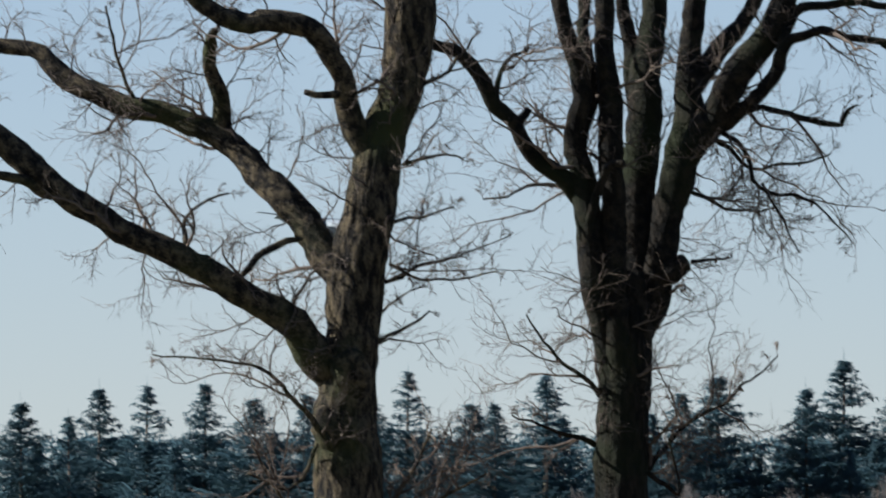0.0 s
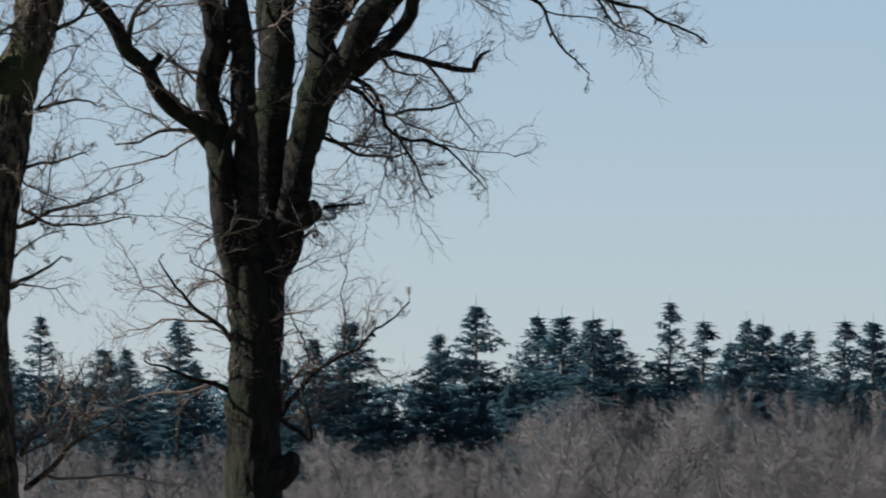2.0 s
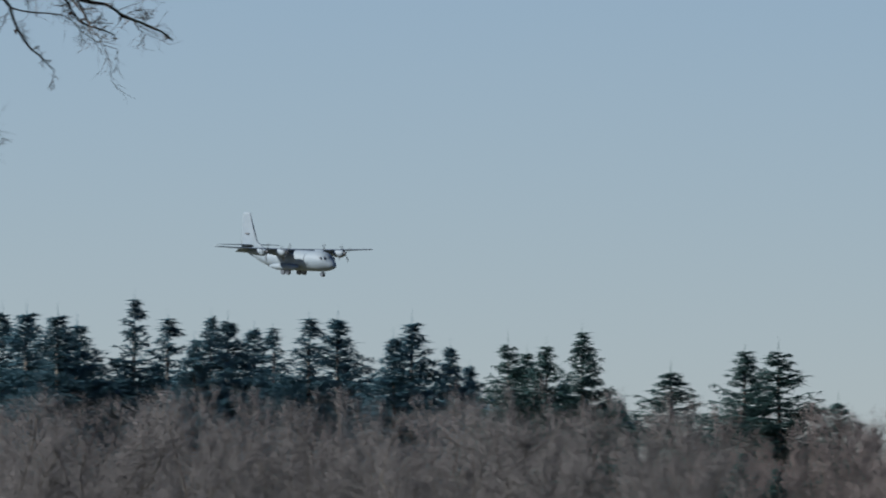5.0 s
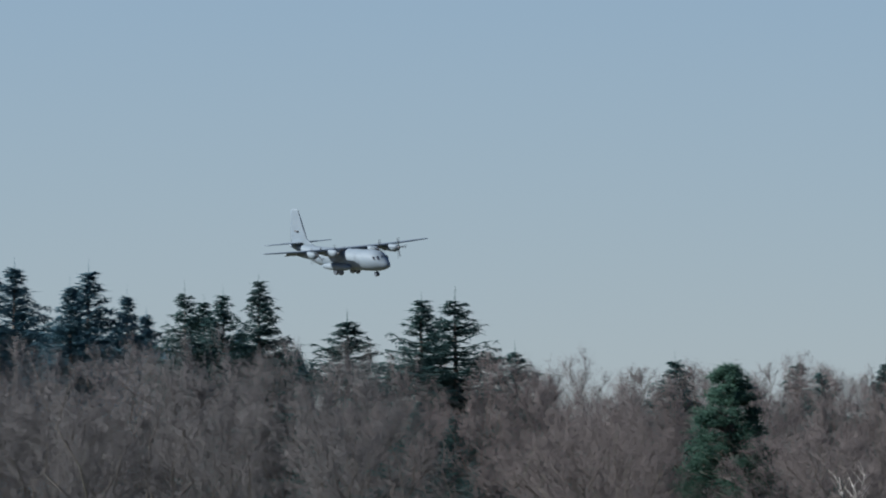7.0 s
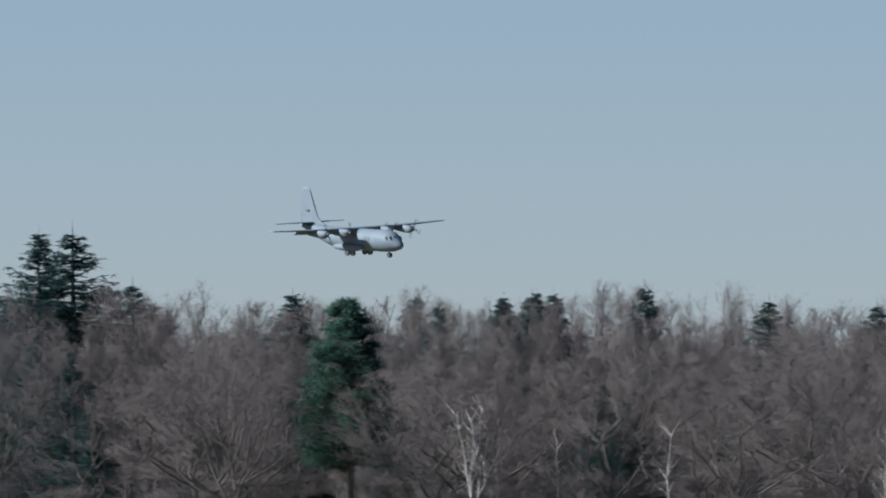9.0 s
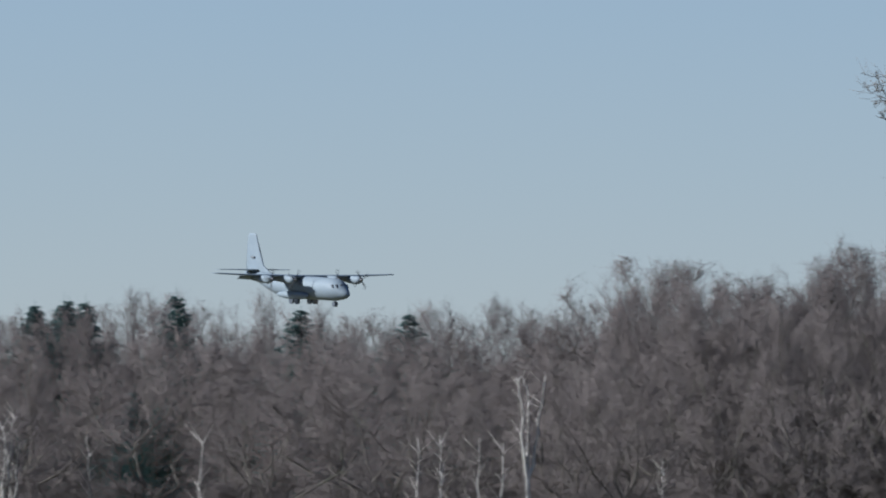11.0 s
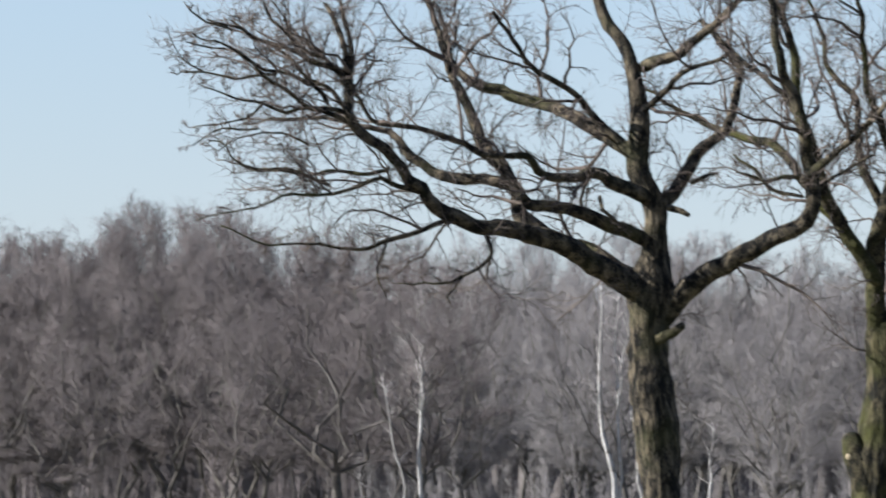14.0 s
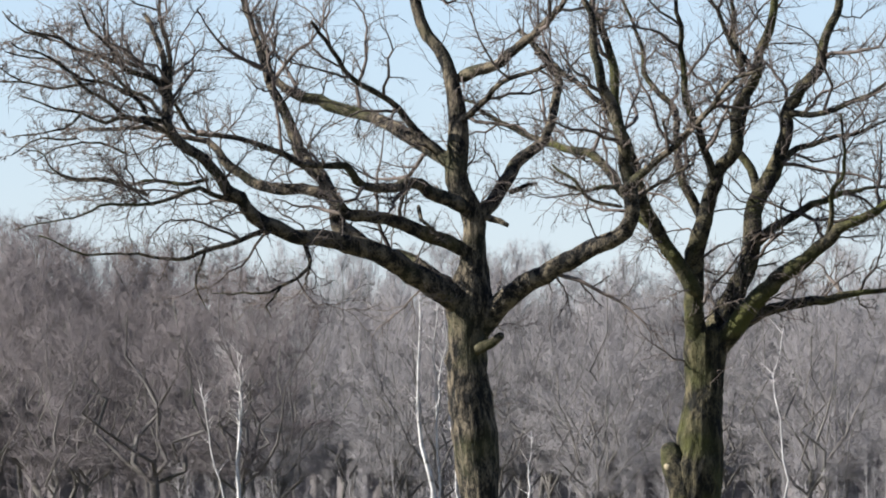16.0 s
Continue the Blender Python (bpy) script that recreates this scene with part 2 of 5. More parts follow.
def bare_tree(seed, bold=1.0, twig_colour=None):
    """A bare tree fifteen metres tall: a trunk that splits into rising leaders, branches and a domed crown of fine twigs."""
    rng = random.Random(seed)
    wood, twigs = Shape(), Shape()
    wide, mid, tall = rng.uniform(4.0, 5.2), rng.uniform(8.8, 9.4), 5.7
    lean = Vector((rng.gauss(0, 0.03), rng.gauss(0, 0.03), 1))
    heart = lean * (mid - 2.5)

    def kept(p, q):
        """A tip for a twig from p towards q, cut short at the crown's outline."""
        edge = rng.uniform(0.9, 1.03)
        for k in (1.0, 0.75, 0.55, 0.38, 0.24):
            w = p.lerp(q, k)
            if Vector(((w.x - lean.x * w.z) / wide, (w.y - lean.y * w.z) / wide, (w.z - mid) / tall)).length < edge:
                break
        return w

    def grow(p, end, radius, taper, steps, sides, shape):
        pts = [p]
        span = (end - p).length
        for j in range(1, steps + 1):
            f = j / steps
            pts.append(p.lerp(end, f) + Vector((rng.gauss(0, 0.045), rng.gauss(0, 0.045), -0.10 * math.sin(f * 3.14) + rng.gauss(0, 0.02))) * span * (1 if j < steps else 0.4))
        shape.tube(pts, [radius * (1 - taper * j / steps) for j in range(steps + 1)], sides, tip=False)
        return pts

    def along(pts, f):
        j = min(int(f * (len(pts) - 1)), len(pts) - 2)
        return pts[j].lerp(pts[j + 1], f * (len(pts) - 1) - j)

    fork = rng.uniform(3.6, 5.6)
    girth = rng.uniform(0.11, 0.17) * bold
    trunk = grow(Vector((0, 0, -0.5)), lean * fork, girth, 0.3, 5, 7, wood)
    leaders = rng.choice((6, 7, 8))
    for k in range(leaders):
        a = k * 6.283 / leaders + rng.uniform(-0.35, 0.35)
        reach = rng.uniform(0.62, 0.85) if k % 3 else rng.uniform(0.15, 0.4)
        rise = math.sqrt(max(0.0, 0.80 - reach * reach)) * rng.uniform(0.5, 1.0)
        end = lean * mid + Vector((math.cos(a) * reach * wide, math.sin(a) * reach * wide, rise * tall))
        leader = grow(along(trunk, rng.uniform(0.72, 1.0)), end, girth * rng.uniform(0.42, 0.6), 0.78, 6, 5, wood)
        for n in range(10):
            p = along(leader, 0.16 + 0.84 * (n + rng.random()) / 10)
            out = (p - heart).normalized()
            end = kept(p, p + (out * 0.9 + Vector((rng.gauss(0, 0.45), rng.gauss(0, 0.45), rng.gauss(0.32, 0.35)))) * rng.uniform(1.3, 2.6))
            branch = grow(p, end, 0.019 * bold, 0.6, 3, 3, wood if n % 2 else twigs)
            for m in range(7):
                q = along(branch, 0.2 + 0.8 * (m + rng.random()) / 7)
                tip = kept(q, q + (out * 0.5 + (end - p).normalized() * 0.5 + Vector((rng.gauss(0, 0.5), rng.gauss(0, 0.5), rng.gauss(0.36, 0.36)))) * rng.uniform(0.6, 1.3))
                twigs.cone(q, tip, 0.0105)
                for _ in range(9):
                    u = q.lerp(tip, rng.uniform(0.15, 1))
                    v = kept(u, u + ((tip - q).normalized() * 0.6 + Vector((rng.gauss(0, 0.5), rng.gauss(0, 0.5), rng.gauss(0.3, 0.4)))) * rng.uniform(0.4, 0.85))
                    twigs.cone(u, v, 0.0078)
                    for _ in range(2):
                        w = u.lerp(v, rng.uniform(0.2, 0.9))
                        twigs.cone(w, w + Vector((rng.gauss(0, 0.22), rng.gauss(0, 0.22), rng.gauss(0.1, 0.2))), 0.0062)
    for _ in range(16):
        p = along(trunk, rng.uniform(0.45, 1.0))
        q = p + Vector((rng.gauss(0, 0.9), rng.gauss(0, 0.9), rng.uniform(0.1, 1.0)))
        twigs.cone(p, q, 0.013)
        for _ in range(5):
            u = p.lerp(q, rng.uniform(0.3, 1))
            twigs.cone(u, u + Vector((rng.gauss(0, 0.4), rng.gauss(0, 0.4), rng.gauss(0.15, 0.3))), 0.009)
    return wood.mesh("trunk", M_WOOD), twigs.mesh("crown", twig_colour or M_CROWN)


BARE = [bare_tree(100 + i) for i in range(8)] + [bare_tree(120, 1.1)]
HAZE_COOL = [bare_tree(160 + i, 1.0, M_HAZE_COOL) for i in range(4)]
HAZE_PALE = [bare_tree(140 + i, 1.0, M_HAZE_PALE) for i in range(4)]


def plant(name, meshes, names, place, turn, size, label, category, group):
    e = new(name)
    e.matrix_world = Matrix.Translation(place) @ Matrix.Rotation(turn, 4, "Z") @ Matrix.Diagonal((*size, 1))
    for n, me in zip(names, meshes):
        part(n, me, None, e)
    return tagged(e, label, category, group)


def bare_wood():
    rng = random.Random(5)
    for d, gap, less in ((690, 0.75, 0.36), (722, 0.50, 0.22), (755, 0.40, 0.08), (795, 0.36, 0.0), (838, 0.34, 0.03), (880, 0.32, 0.06), (925, 0.32, 0.06)):
        deg = -8.5
        while deg < 8.5:
            deg += gap * rng.uniform(0.7, 1.3)
            if d > 850 and deg < -1.4:
                continue
            dist = d + rng.uniform(-14, 14) + (90 if deg < -1.5 else 0)
            top = skyline(deg) - less * rng.uniform(0.4, 1.0) - rng.random() ** 2 * 0.16
            h = EYE + dist * math.tan(radians(top))
            w = rng.uniform(0.85, 1.3)
            # towards the right more trees take the twig colour paled by painted haze
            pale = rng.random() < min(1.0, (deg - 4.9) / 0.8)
            plant("bare_tree", HAZE_PALE[rng.randrange(4)] if pale else HAZE_COOL[rng.randrange(4)] if deg < -1.2 else BARE[rng.randrange(8)], ("trunk", "crown"), bearing(dist, deg), rng.uniform(0, 6.28), (w, w, h / 15.0),
                  "leafless grey-brown woodland tree with haze-paled twigs at the wood's edge" if pale else "leafless brown tree, greyed by haze, before the spruce plantation" if deg < -1.2 else "leafless purple-brown woodland tree at the wood's edge", "tree", "bare trees of the wood")


bare_wood()
# broad single crowns that stand out: bearing, height of the top, width, distance, which shape
for deg, top, w, d, k in ((3.42, 1.24, 1.9, 742, 0), (3.27, 1.12, 1.4, 738, 3), (3.62, 1.20, 1.6, 748, 1), (4.28, 1.30, 1.9, 744, 2), (4.52, 1.27, 1.8, 750, 4), (4.12, 1.22, 1.5, 740, 5),
                          (4.42, 1.31, 1.7, 760, 6), (3.5, 1.24, 1.7, 765, 7), (-4.1, 1.13, 2.0, 800, 1), (-3.65, 1.15, 2.1, 805, 6), (-2.95, 1.10, 2.0, 798, 2), (-2.2, 1.10, 2.2, 806, 3), (-5.0, 0.95, 2.0, 800, 4),
                          (-1.75, 1.02, 1.9, 800, 5), (-2.62, 1.06, 1.3, 700, 8), (0.75, 0.92, 1.3, 690, 8), (5.0, 1.0, 1.7, 700, 8), (-0.35, 0.86, 1.4, 690, 8), (2.2, 0.9, 1.5, 700, 4)):
    h = EYE + d * math.tan(radians(top))
    plant("bare_tree", HAZE_COOL[k % 4] if deg < -1.2 else BARE[k], ("trunk", "crown"), bearing(d, deg), deg * 40, (w, w, h / 15.0),
          "broad leafless tree with a rounded, haze-greyed crown" if deg < -1.2 else "broad leafless tree with a rounded purple-brown crown", "tree", "bare trees of the wood")


def undergrowth(start, end, mat):
    """Upright saplings and brush on the wood's floor between two bearings."""
    rng = random.Random(8)
    s = Shape()
    for _ in range(int(60 * (end - start))):
        deg = rng.uniform(start, end)
        dist = rng.uniform(690, 900) + (90 if deg < -1.5 else 0)
        p = bearing(dist, deg, -0.4)
        h = rng.uniform(2.5, 7.5)
        q = p + Vector((rng.gauss(0, 0.08) * h, rng.gauss(0, 0.05) * h, h))
        s.cone(p, q, 0.012 + 0.004 * h)
        for _ in range(int(5 * h)):
            a = p.lerp(q, rng.uniform(0.2, 0.97))
            b = a + Vector((rng.gauss(0, 0.5), rng.gauss(0, 0.5), rng.uniform(0.3, 1.3)))
            s.cone(a, b, 0.012)
            for _ in range(3):
                c = a.lerp(b, rng.uniform(0.2, 0.9))
                s.cone(c, c + Vector((rng.gauss(0, 0.3), rng.gauss(0, 0.3), rng.gauss(0.25, 0.2))), 0.0085)
    tagged(new("undergrowth", s.mesh("undergrowth", mat)), "dense leafless saplings and brush on the wood's floor", "undergrowth", kind="stuff")


undergrowth(-8.6, -1.2, M_HAZE_COOL)
undergrowth(-1.2, 5.1, M_CROWN)
undergrowth(5.1, 8.6, M_HAZE_PALE)


def thicket(start, end, d, share, mat, label):
    """The closed back of the wood, uneven along its top."""
    b = Shape()
    n = int(90 * (end - start))
    for i in range(n + 1):
        a = start + (end - start) * i / n
        top = (EYE + d * math.tan(radians(skyline(a)))) * (share + 0.06 * noise.noise(Vector((a * 5, 0, 0))) + 0.05 * noise.noise(Vector((a * 23, 5, 0))) + 0.03 * noise.noise(Vector((a * 70, 9, 0))))
        b.v += [bearing(d + 3 * noise.noise(Vector((a * 9, k, 1))), a, z) for k, z in enumerate((-0.8, top * 0.5, top))]
    for i in range(n):
        for k in (0, 1):
            b.f.append((i * 3 + k, i * 3 + 3 + k, i * 3 + 4 + k, i * 3 + 1 + k))
    tagged(new("thicket", b.mesh("thicket", mat)), label, "woodland", kind="stuff")


thicket(-9.5, -1.6, 1095, 0.88, M_NEEDLE_GREEN, "dark closed back of the spruce plantation")
thicket(-1.9, 9.5, 985, 0.72, M_LITTER, "dark closed thicket at the back of the wood")


# ---- conifers ----
def spruce(seed, thin=0.0, low=5.0, fine=4.0, needles=None):
    """A spruce twenty metres tall: tiers of branches with hanging, needled sprays and a thin leader."""
    rng = random.Random(seed)
    trunk, crown = Shape(), Shape()
    trunk.tube([Vector((0, 0, -0.3)), Vector((0.1, 0, 10)), Vector((0, 0.02, 18.6))], [0.24, 0.15, 0.03], 6)
    z = low
    while z < 19.75:
        f = (20 - z) / 15
        reach = min(3.7, 0.09 + 0.25 * (20 - z) + 0.022 * (20 - z) ** 2)
        full = rng.uniform(0.86, 1.08)
        for k in range(rng.choice((6, 7, 8))):
            if rng.random() < thin:
                continue
            a = rng.uniform(0, 6.283)
            ln = reach * full * rng.uniform(0.55, 1.1)
            out = Vector((math.cos(a), math.sin(a), 0))
            side = Vector((-out.y, out.x, 0))
            p0 = Vector((0, 0, z + rng.uniform(-0.15, 0.15)))
            rise = 0.55 if z > 17 else 0.25 if z > 13 else 0.05
            pts = [p0, p0 + out * ln * 0.55 + Vector((0, 0, rise * ln * 0.35 - 0.05 * ln)), p0 + out * ln + Vector((0, 0, rise * ln + rng.uniform(-0.05, 0.1) * ln))]
            crown.tube(pts, [0.035 + 0.03 * f, 0.03 + 0.02 * f, 0.015], 3)
            n = max(2, int(ln * fine))
            for j in range(n):
                g = (j + 0.4 + 0.5 * rng.random()) / n
                q = pts[0].lerp(pts[1], g * 2) if g < 0.5 else pts[1].lerp(pts[2], g * 2 - 1)
                for sg in (-1, 1):
                    spread = (0.22 + 0.55 * (1 - g)) * min(1.0, 0.25 + ln * 0.4) * rng.uniform(0.6, 1.2)
                    tip = q + side * sg * spread + out * rng.uniform(0.15, 0.4) * min(1.0, ln) + Vector((0, 0, rng.uniform(-0.22, 0.1)))
                    crown.cone(q, tip, 0.032 * 4 / fine)
                    for _ in range(7):
                        u = q.lerp(tip, rng.uniform(0.1, 1.0))
                        crown.cone(u, u + Vector((rng.gauss(0, 0.11), rng.gauss(0, 0.11), rng.uniform(-0.30, 0.06) * min(1.0, ln))), 0.023 * 4 / fine)
        z += rng.uniform(0.34, 0.52) * (0.6 + 0.4 * f)
    crown.cone(Vector((0, 0, 18.5)), Vector((0, 0, 20.5)), 0.034)
    return trunk.mesh("trunk", M_WOOD), crown.mesh("crown", needles or M_NEEDLE_HAZY)


# SPRUCE and SPRUCE_FAR have the haze in their needle colour, SPRUCE_NEAR is dark green
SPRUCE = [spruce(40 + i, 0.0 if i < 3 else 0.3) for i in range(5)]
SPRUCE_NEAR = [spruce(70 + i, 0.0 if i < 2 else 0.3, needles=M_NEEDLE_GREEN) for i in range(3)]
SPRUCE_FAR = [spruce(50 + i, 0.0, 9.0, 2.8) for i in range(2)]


def conifers():
    rng = random.Random(3)
    # bearing and height of the tops over the eye line, in degrees
    tops = [(-7.95, 1.32), (-7.75, 1.25), (-7.62, 1.38), (-7.42, 1.38), (-7.18, 1.40), (-6.97, 1.34), (-6.75, 1.36), (-6.50, 1.36), (-6.33, 1.44), (-6.06, 1.32), (-5.97, 1.31),
            (-5.75, 1.43), (-5.19, 1.36), (-5.04, 1.43), (-4.67, 1.38), (-4.51, 1.50), (-4.25, 1.46), (-4.15, 1.46), (-4.02, 1.45), (-3.94, 1.41),
            (-3.70, 1.50), (-3.56, 1.42), (-3.45, 1.35), (-3.38, 1.43), (-3.31, 1.42), (-3.20, 1.38), (-3.12, 1.38), (-2.97, 1.42), (-2.85, 1.43), (-2.62, 1.35),
            (-2.54, 1.42), (-2.38, 1.31), (-2.30, 1.23), (-2.14, 1.34), (-2.06, 1.28), (-1.98, 1.31), (-1.83, 1.37), (-1.46, 1.22), (-1.15, 1.29), (-1.01, 1.31), (-0.76, 1.09),
            (-0.09, 1.04), (0.42, 1.04), (0.52, 1.0), (0.79, 1.02), (0.91, 1.04), (0.79, 1.02), (0.93, 1.04), (1.0, 1.04), (1.38, 1.08), (1.90, 1.02), (2.35, 1.0)]
    for deg, top in tops:
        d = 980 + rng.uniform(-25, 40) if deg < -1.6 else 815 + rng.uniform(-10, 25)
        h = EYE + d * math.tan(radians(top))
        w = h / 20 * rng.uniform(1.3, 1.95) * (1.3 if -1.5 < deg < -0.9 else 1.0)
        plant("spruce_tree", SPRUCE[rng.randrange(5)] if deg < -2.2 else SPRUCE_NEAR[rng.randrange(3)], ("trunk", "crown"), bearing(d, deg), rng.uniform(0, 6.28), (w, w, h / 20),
              "haze-blued green spruce rising over the bare wood" if deg < -2.2 else "dark green spruce rising over the bare wood", "tree", "spruces of the skyline")
    # lower spruces that stand among the bare trees
    for deg, top, d in ((-1.16, 0.86, 742), (-1.02, 0.80, 735), (-0.93, 0.62, 728), (-2.02, 0.80, 835), (1.20, 0.66, 742), (1.30, 0.60, 735), (0.30, 0.62, 738)):
        h = EYE + d * math.tan(radians(top))
        plant("spruce_tree", SPRUCE_NEAR[rng.randrange(3)], ("trunk", "crown"), bearing(d, deg), rng.uniform(0, 6.28), (h / 14, h / 14, h / 20),
              "low dark green spruce among the bare trees", "tree", "spruces of the wood")
    deg = -8.5
    while deg < -1.8:
        deg += rng.uniform(0.06, 0.16)
        d = 1010 + rng.uniform(-20, 50)
        h = EYE + d * math.tan(radians(1.17 + rng.uniform(-0.13, 0.1) - max(0, deg + 3) * 0.08))
        w = h / 20 * rng.uniform(0.9, 1.25)
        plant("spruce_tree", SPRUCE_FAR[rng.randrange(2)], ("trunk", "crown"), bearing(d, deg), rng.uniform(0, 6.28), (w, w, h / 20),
              "haze-blued green spruce in the far plantation", "tree", "spruces of the skyline")


conifers()


def plantation():
    """The closed mass of spruces behind those of the skyline."""
    rng = random.Random(12)
    s = Shape()
    for _ in range(22000):
        deg = rng.uniform(-9.3, -1.75)
        top = 1.14 + 0.07 * noise.noise(Vector((deg * 7, 3, 0))) - max(0, deg + 2.6) * 0.2
        d = 1060 + rng.uniform(0, 30)
        z = (EYE + d * math.tan(radians(top))) * (1 - rng.random() ** 1.6 * 0.75)
        p = bearing(d, deg, z)
        s.cone(p, p + Vector((rng.gauss(0, 0.9), rng.gauss(0, 0.4), rng.gauss(0.1, 0.5))), rng.uniform(0.06, 0.14))
    tagged(new("far_plantation", s.mesh("far_plantation", M_NEEDLE_HAZY)), "closed haze-blued mass of spruces behind the wood", "woodland", kind="stuff")


plantation()


def pine_tree(d, deg, h, wide, seed):
    rng = random.Random(seed)
    e = new("pine_tree")
    e.matrix_world = Matrix.Translation(bearing(d, deg))
    t, c = Shape(), Shape()
    t.tube([Vector((0, 0, -0.3)), Vector((0.15, 0, h * 0.5)), Vector((0, 0, h * 0.95))], [0.26, 0.2, 0.05], 7)
    for _ in range(300):
        f = rng.random() ** 1.15
        z = h * (0.40 + 0.59 * f)
        edge = wide * min(1.0, 0.55 + 1.6 * f) * max(0.0, 1 - f) ** 0.5 * (1 + 0.22 * noise.noise(Vector((f * 6, 0, seed))))
        reach = edge * math.sqrt(rng.uniform(0.15, 1.0))
        a = rng.uniform(0, 6.283)
        p = Vector((math.cos(a) * reach - 0.35 * (1 - f), math.sin(a) * reach, z))
        t.tube([Vector((0, 0, z - 0.35 * reach)), p.lerp(Vector((0, 0, z)), 0.5) - Vector((0, 0, 0.1 * reach)), p], [0.045, 0.03, 0.015], 3)
        for _ in range(70):
            q = p + Vector((rng.gauss(0, 0.34), rng.gauss(0, 0.34), rng.gauss(0, 0.17))) * (1 - 0.45 * f)
            c.cone(q, q + Vector((rng.gauss(0, 0.16), rng.gauss(0, 0.16), rng.uniform(0.02, 0.28))), 0.026)
    part("trunk", t, M_WOOD, e)
    part("crown", c, M_PINE, e)
    tagged(e, "dark green pine with a loose conical crown", "tree")


pine_tree(684, 0.14, 13.7, 2.9, 1)


# ---- birches ----
def birch(d, deg, top, seed, forks, lean=0.0, thick=1.0):
    rng = random.Random(seed)
    e = new("birch_tree")
    e.matrix_world = Matrix.Translation(bearing(d, deg))
    h = EYE + d * math.tan(radians(top))
    stem_shape, twigs = Shape(), Shape()
    fork = h * rng.uniform(0.4, 0.6) if forks > 1 else h * 0.3
    side = d * math.tan(radians(lean))
    base = [Vector((0, 0, -0.3))]
    for i in range(1, 5):
        base.append(Vector((side * fork / h * i / 4 + rng.gauss(0, 0.10), rng.gauss(0, 0.08), fork * i / 4)))
    stem_shape.tube(base, [thick * r for r in (0.11, 0.095, 0.09, 0.085, 0.08)], 7, tip=False)
    for k in range(forks):
        w = (k - (forks - 1) / 2) * 0.14 + rng.uniform(-0.04, 0.04) + side / h
        pts = [base[-1]]
        for i in range(7):
            pts.append(pts[-1] + Vector((w * (1.7 if i < 2 else 0.75) + rng.gauss(0, 0.15 if forks > 1 else 0.11), rng.gauss(0, 0.1), 1)) * ((h - fork) / 7 * rng.uniform(0.85, 1.05) * (1 - 0.12 * (k % 2))))
        stem_shape.tube(pts, [thick * 0.07 * (1 - i / 8.2) + 0.008 for i in range(8)], 5)
        for _ in range(14):
            i = rng.randrange(1, 7)
            p = pts[i].lerp(pts[i + 1], rng.random())
            q = p + Vector((rng.choice((-1, 1)) * rng.uniform(0.2, 0.9), rng.gauss(0, 0.4), rng.uniform(0.3, 1.2)))
            stem_shape.cone(p, q, 0.02)
            for _ in range(7):
                a = p.lerp(q, rng.uniform(0.3, 1))
                twigs.cone(a, a + Vector((rng.gauss(0, 0.4), rng.gauss(0, 0.3), rng.uniform(-0.4, 0.5))), 0.014)
    part("trunk", stem_shape, M_BIRCH, e)
    part("crown", twigs, M_CROWN, e, "thin drooping twigs")
    tagged(e, "slim white-barked birch before the brown wood", "tree", "birches of the wood's edge")


for i, (deg, top, forks, lean, thick) in enumerate((
        (0.655, 0.56, 3, -0.01, 0.7), (0.67, 0.52, 2, 0.04, 0.6), (1.0, 0.49, 1, 0.01, 0.55), (2.86, 0.74, 3, -0.03, 1.35), (2.40, 0.48, 1, -0.04, 0.8), (2.48, 0.50, 1, -0.01, 0.8), (2.65, 0.47, 1, 0.0, 0.7),
        (2.74, 0.46, 1, 0.02, 0.7), (5.35, 0.68, 2, 0.03, 1.05), (5.33, 0.55, 1, -0.12, 0.6), (6.20, 0.94, 1, -0.14, 1.6), (6.19, 0.93, 2, -0.01, 0.7), (6.30, 0.90, 1, -0.10, 0.8),
        (6.40, 0.80, 1, 0.0, 0.7), (7.65, 0.78, 1, 0.0, 0.6), (6.57, 0.36, 1, 0.03, 0.8), (1.5, 0.45, 1, -0.03, 0.7), (3.4, 0.4, 1, 0.02, 0.5))):
    birch(668, deg, top, 60 + i, forks, lean, thick)


def marker_post():
    e = new("marker_post")
    e.matrix_world = Matrix.Translation(bearing(600, 4.06))
    s = Shape()
    s.tube([Vector((0, 0, -0.3)), Vector((0, 0, 0.95))], [0.10, 0.10], 8)
    part("post", s, M_WOOD, e, "dull wooden lower part")
    s = Shape()
    s.tube([Vector((-0.05, 0, 0.95)), Vector((-0.04, 0, 1.3)), Vector((0.04, 0, 1.45)), Vector((0.05, 0, 1.62))], [0.19, 0.19, 0.16, 0.12], 10)
    part("cover", s, M_WHITE, e, "white weathered cover")
    tagged(e, "small post with a white cover before the wood", "post")


marker_post()

# ---- the four oaks of the field ----
OAK_LABELS = {
    "old_oak": "leafless old oak with a thick cracked trunk and long side limbs",
    "multi_stemmed_oak": "leafless oak whose trunk splits into many upright stems",
    "spreading_oak": "leafless oak with wide crooked limbs spreading low",
    "mossy_oak": "leafless oak with yellow-green mossy stems and knobbly trunk",
}
LINES = {}


def start_oak(d, deg, label):
    e = new("oak_tree")
    e.matrix_world = Matrix.Translation(bearing(d, deg)) @ Matrix.Rotation(-radians(deg), 4, "Z")
    LINES[e.name] = []
    return tagged(e, label, "tree", "oaks of the field")


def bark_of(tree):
    return M_MOSS if "mossy" in tree["label"] else M_BARK_WARM if "spreading" in tree["label"] else M_BARK_SHADED if "upright" in tree["label"] else M_BARK


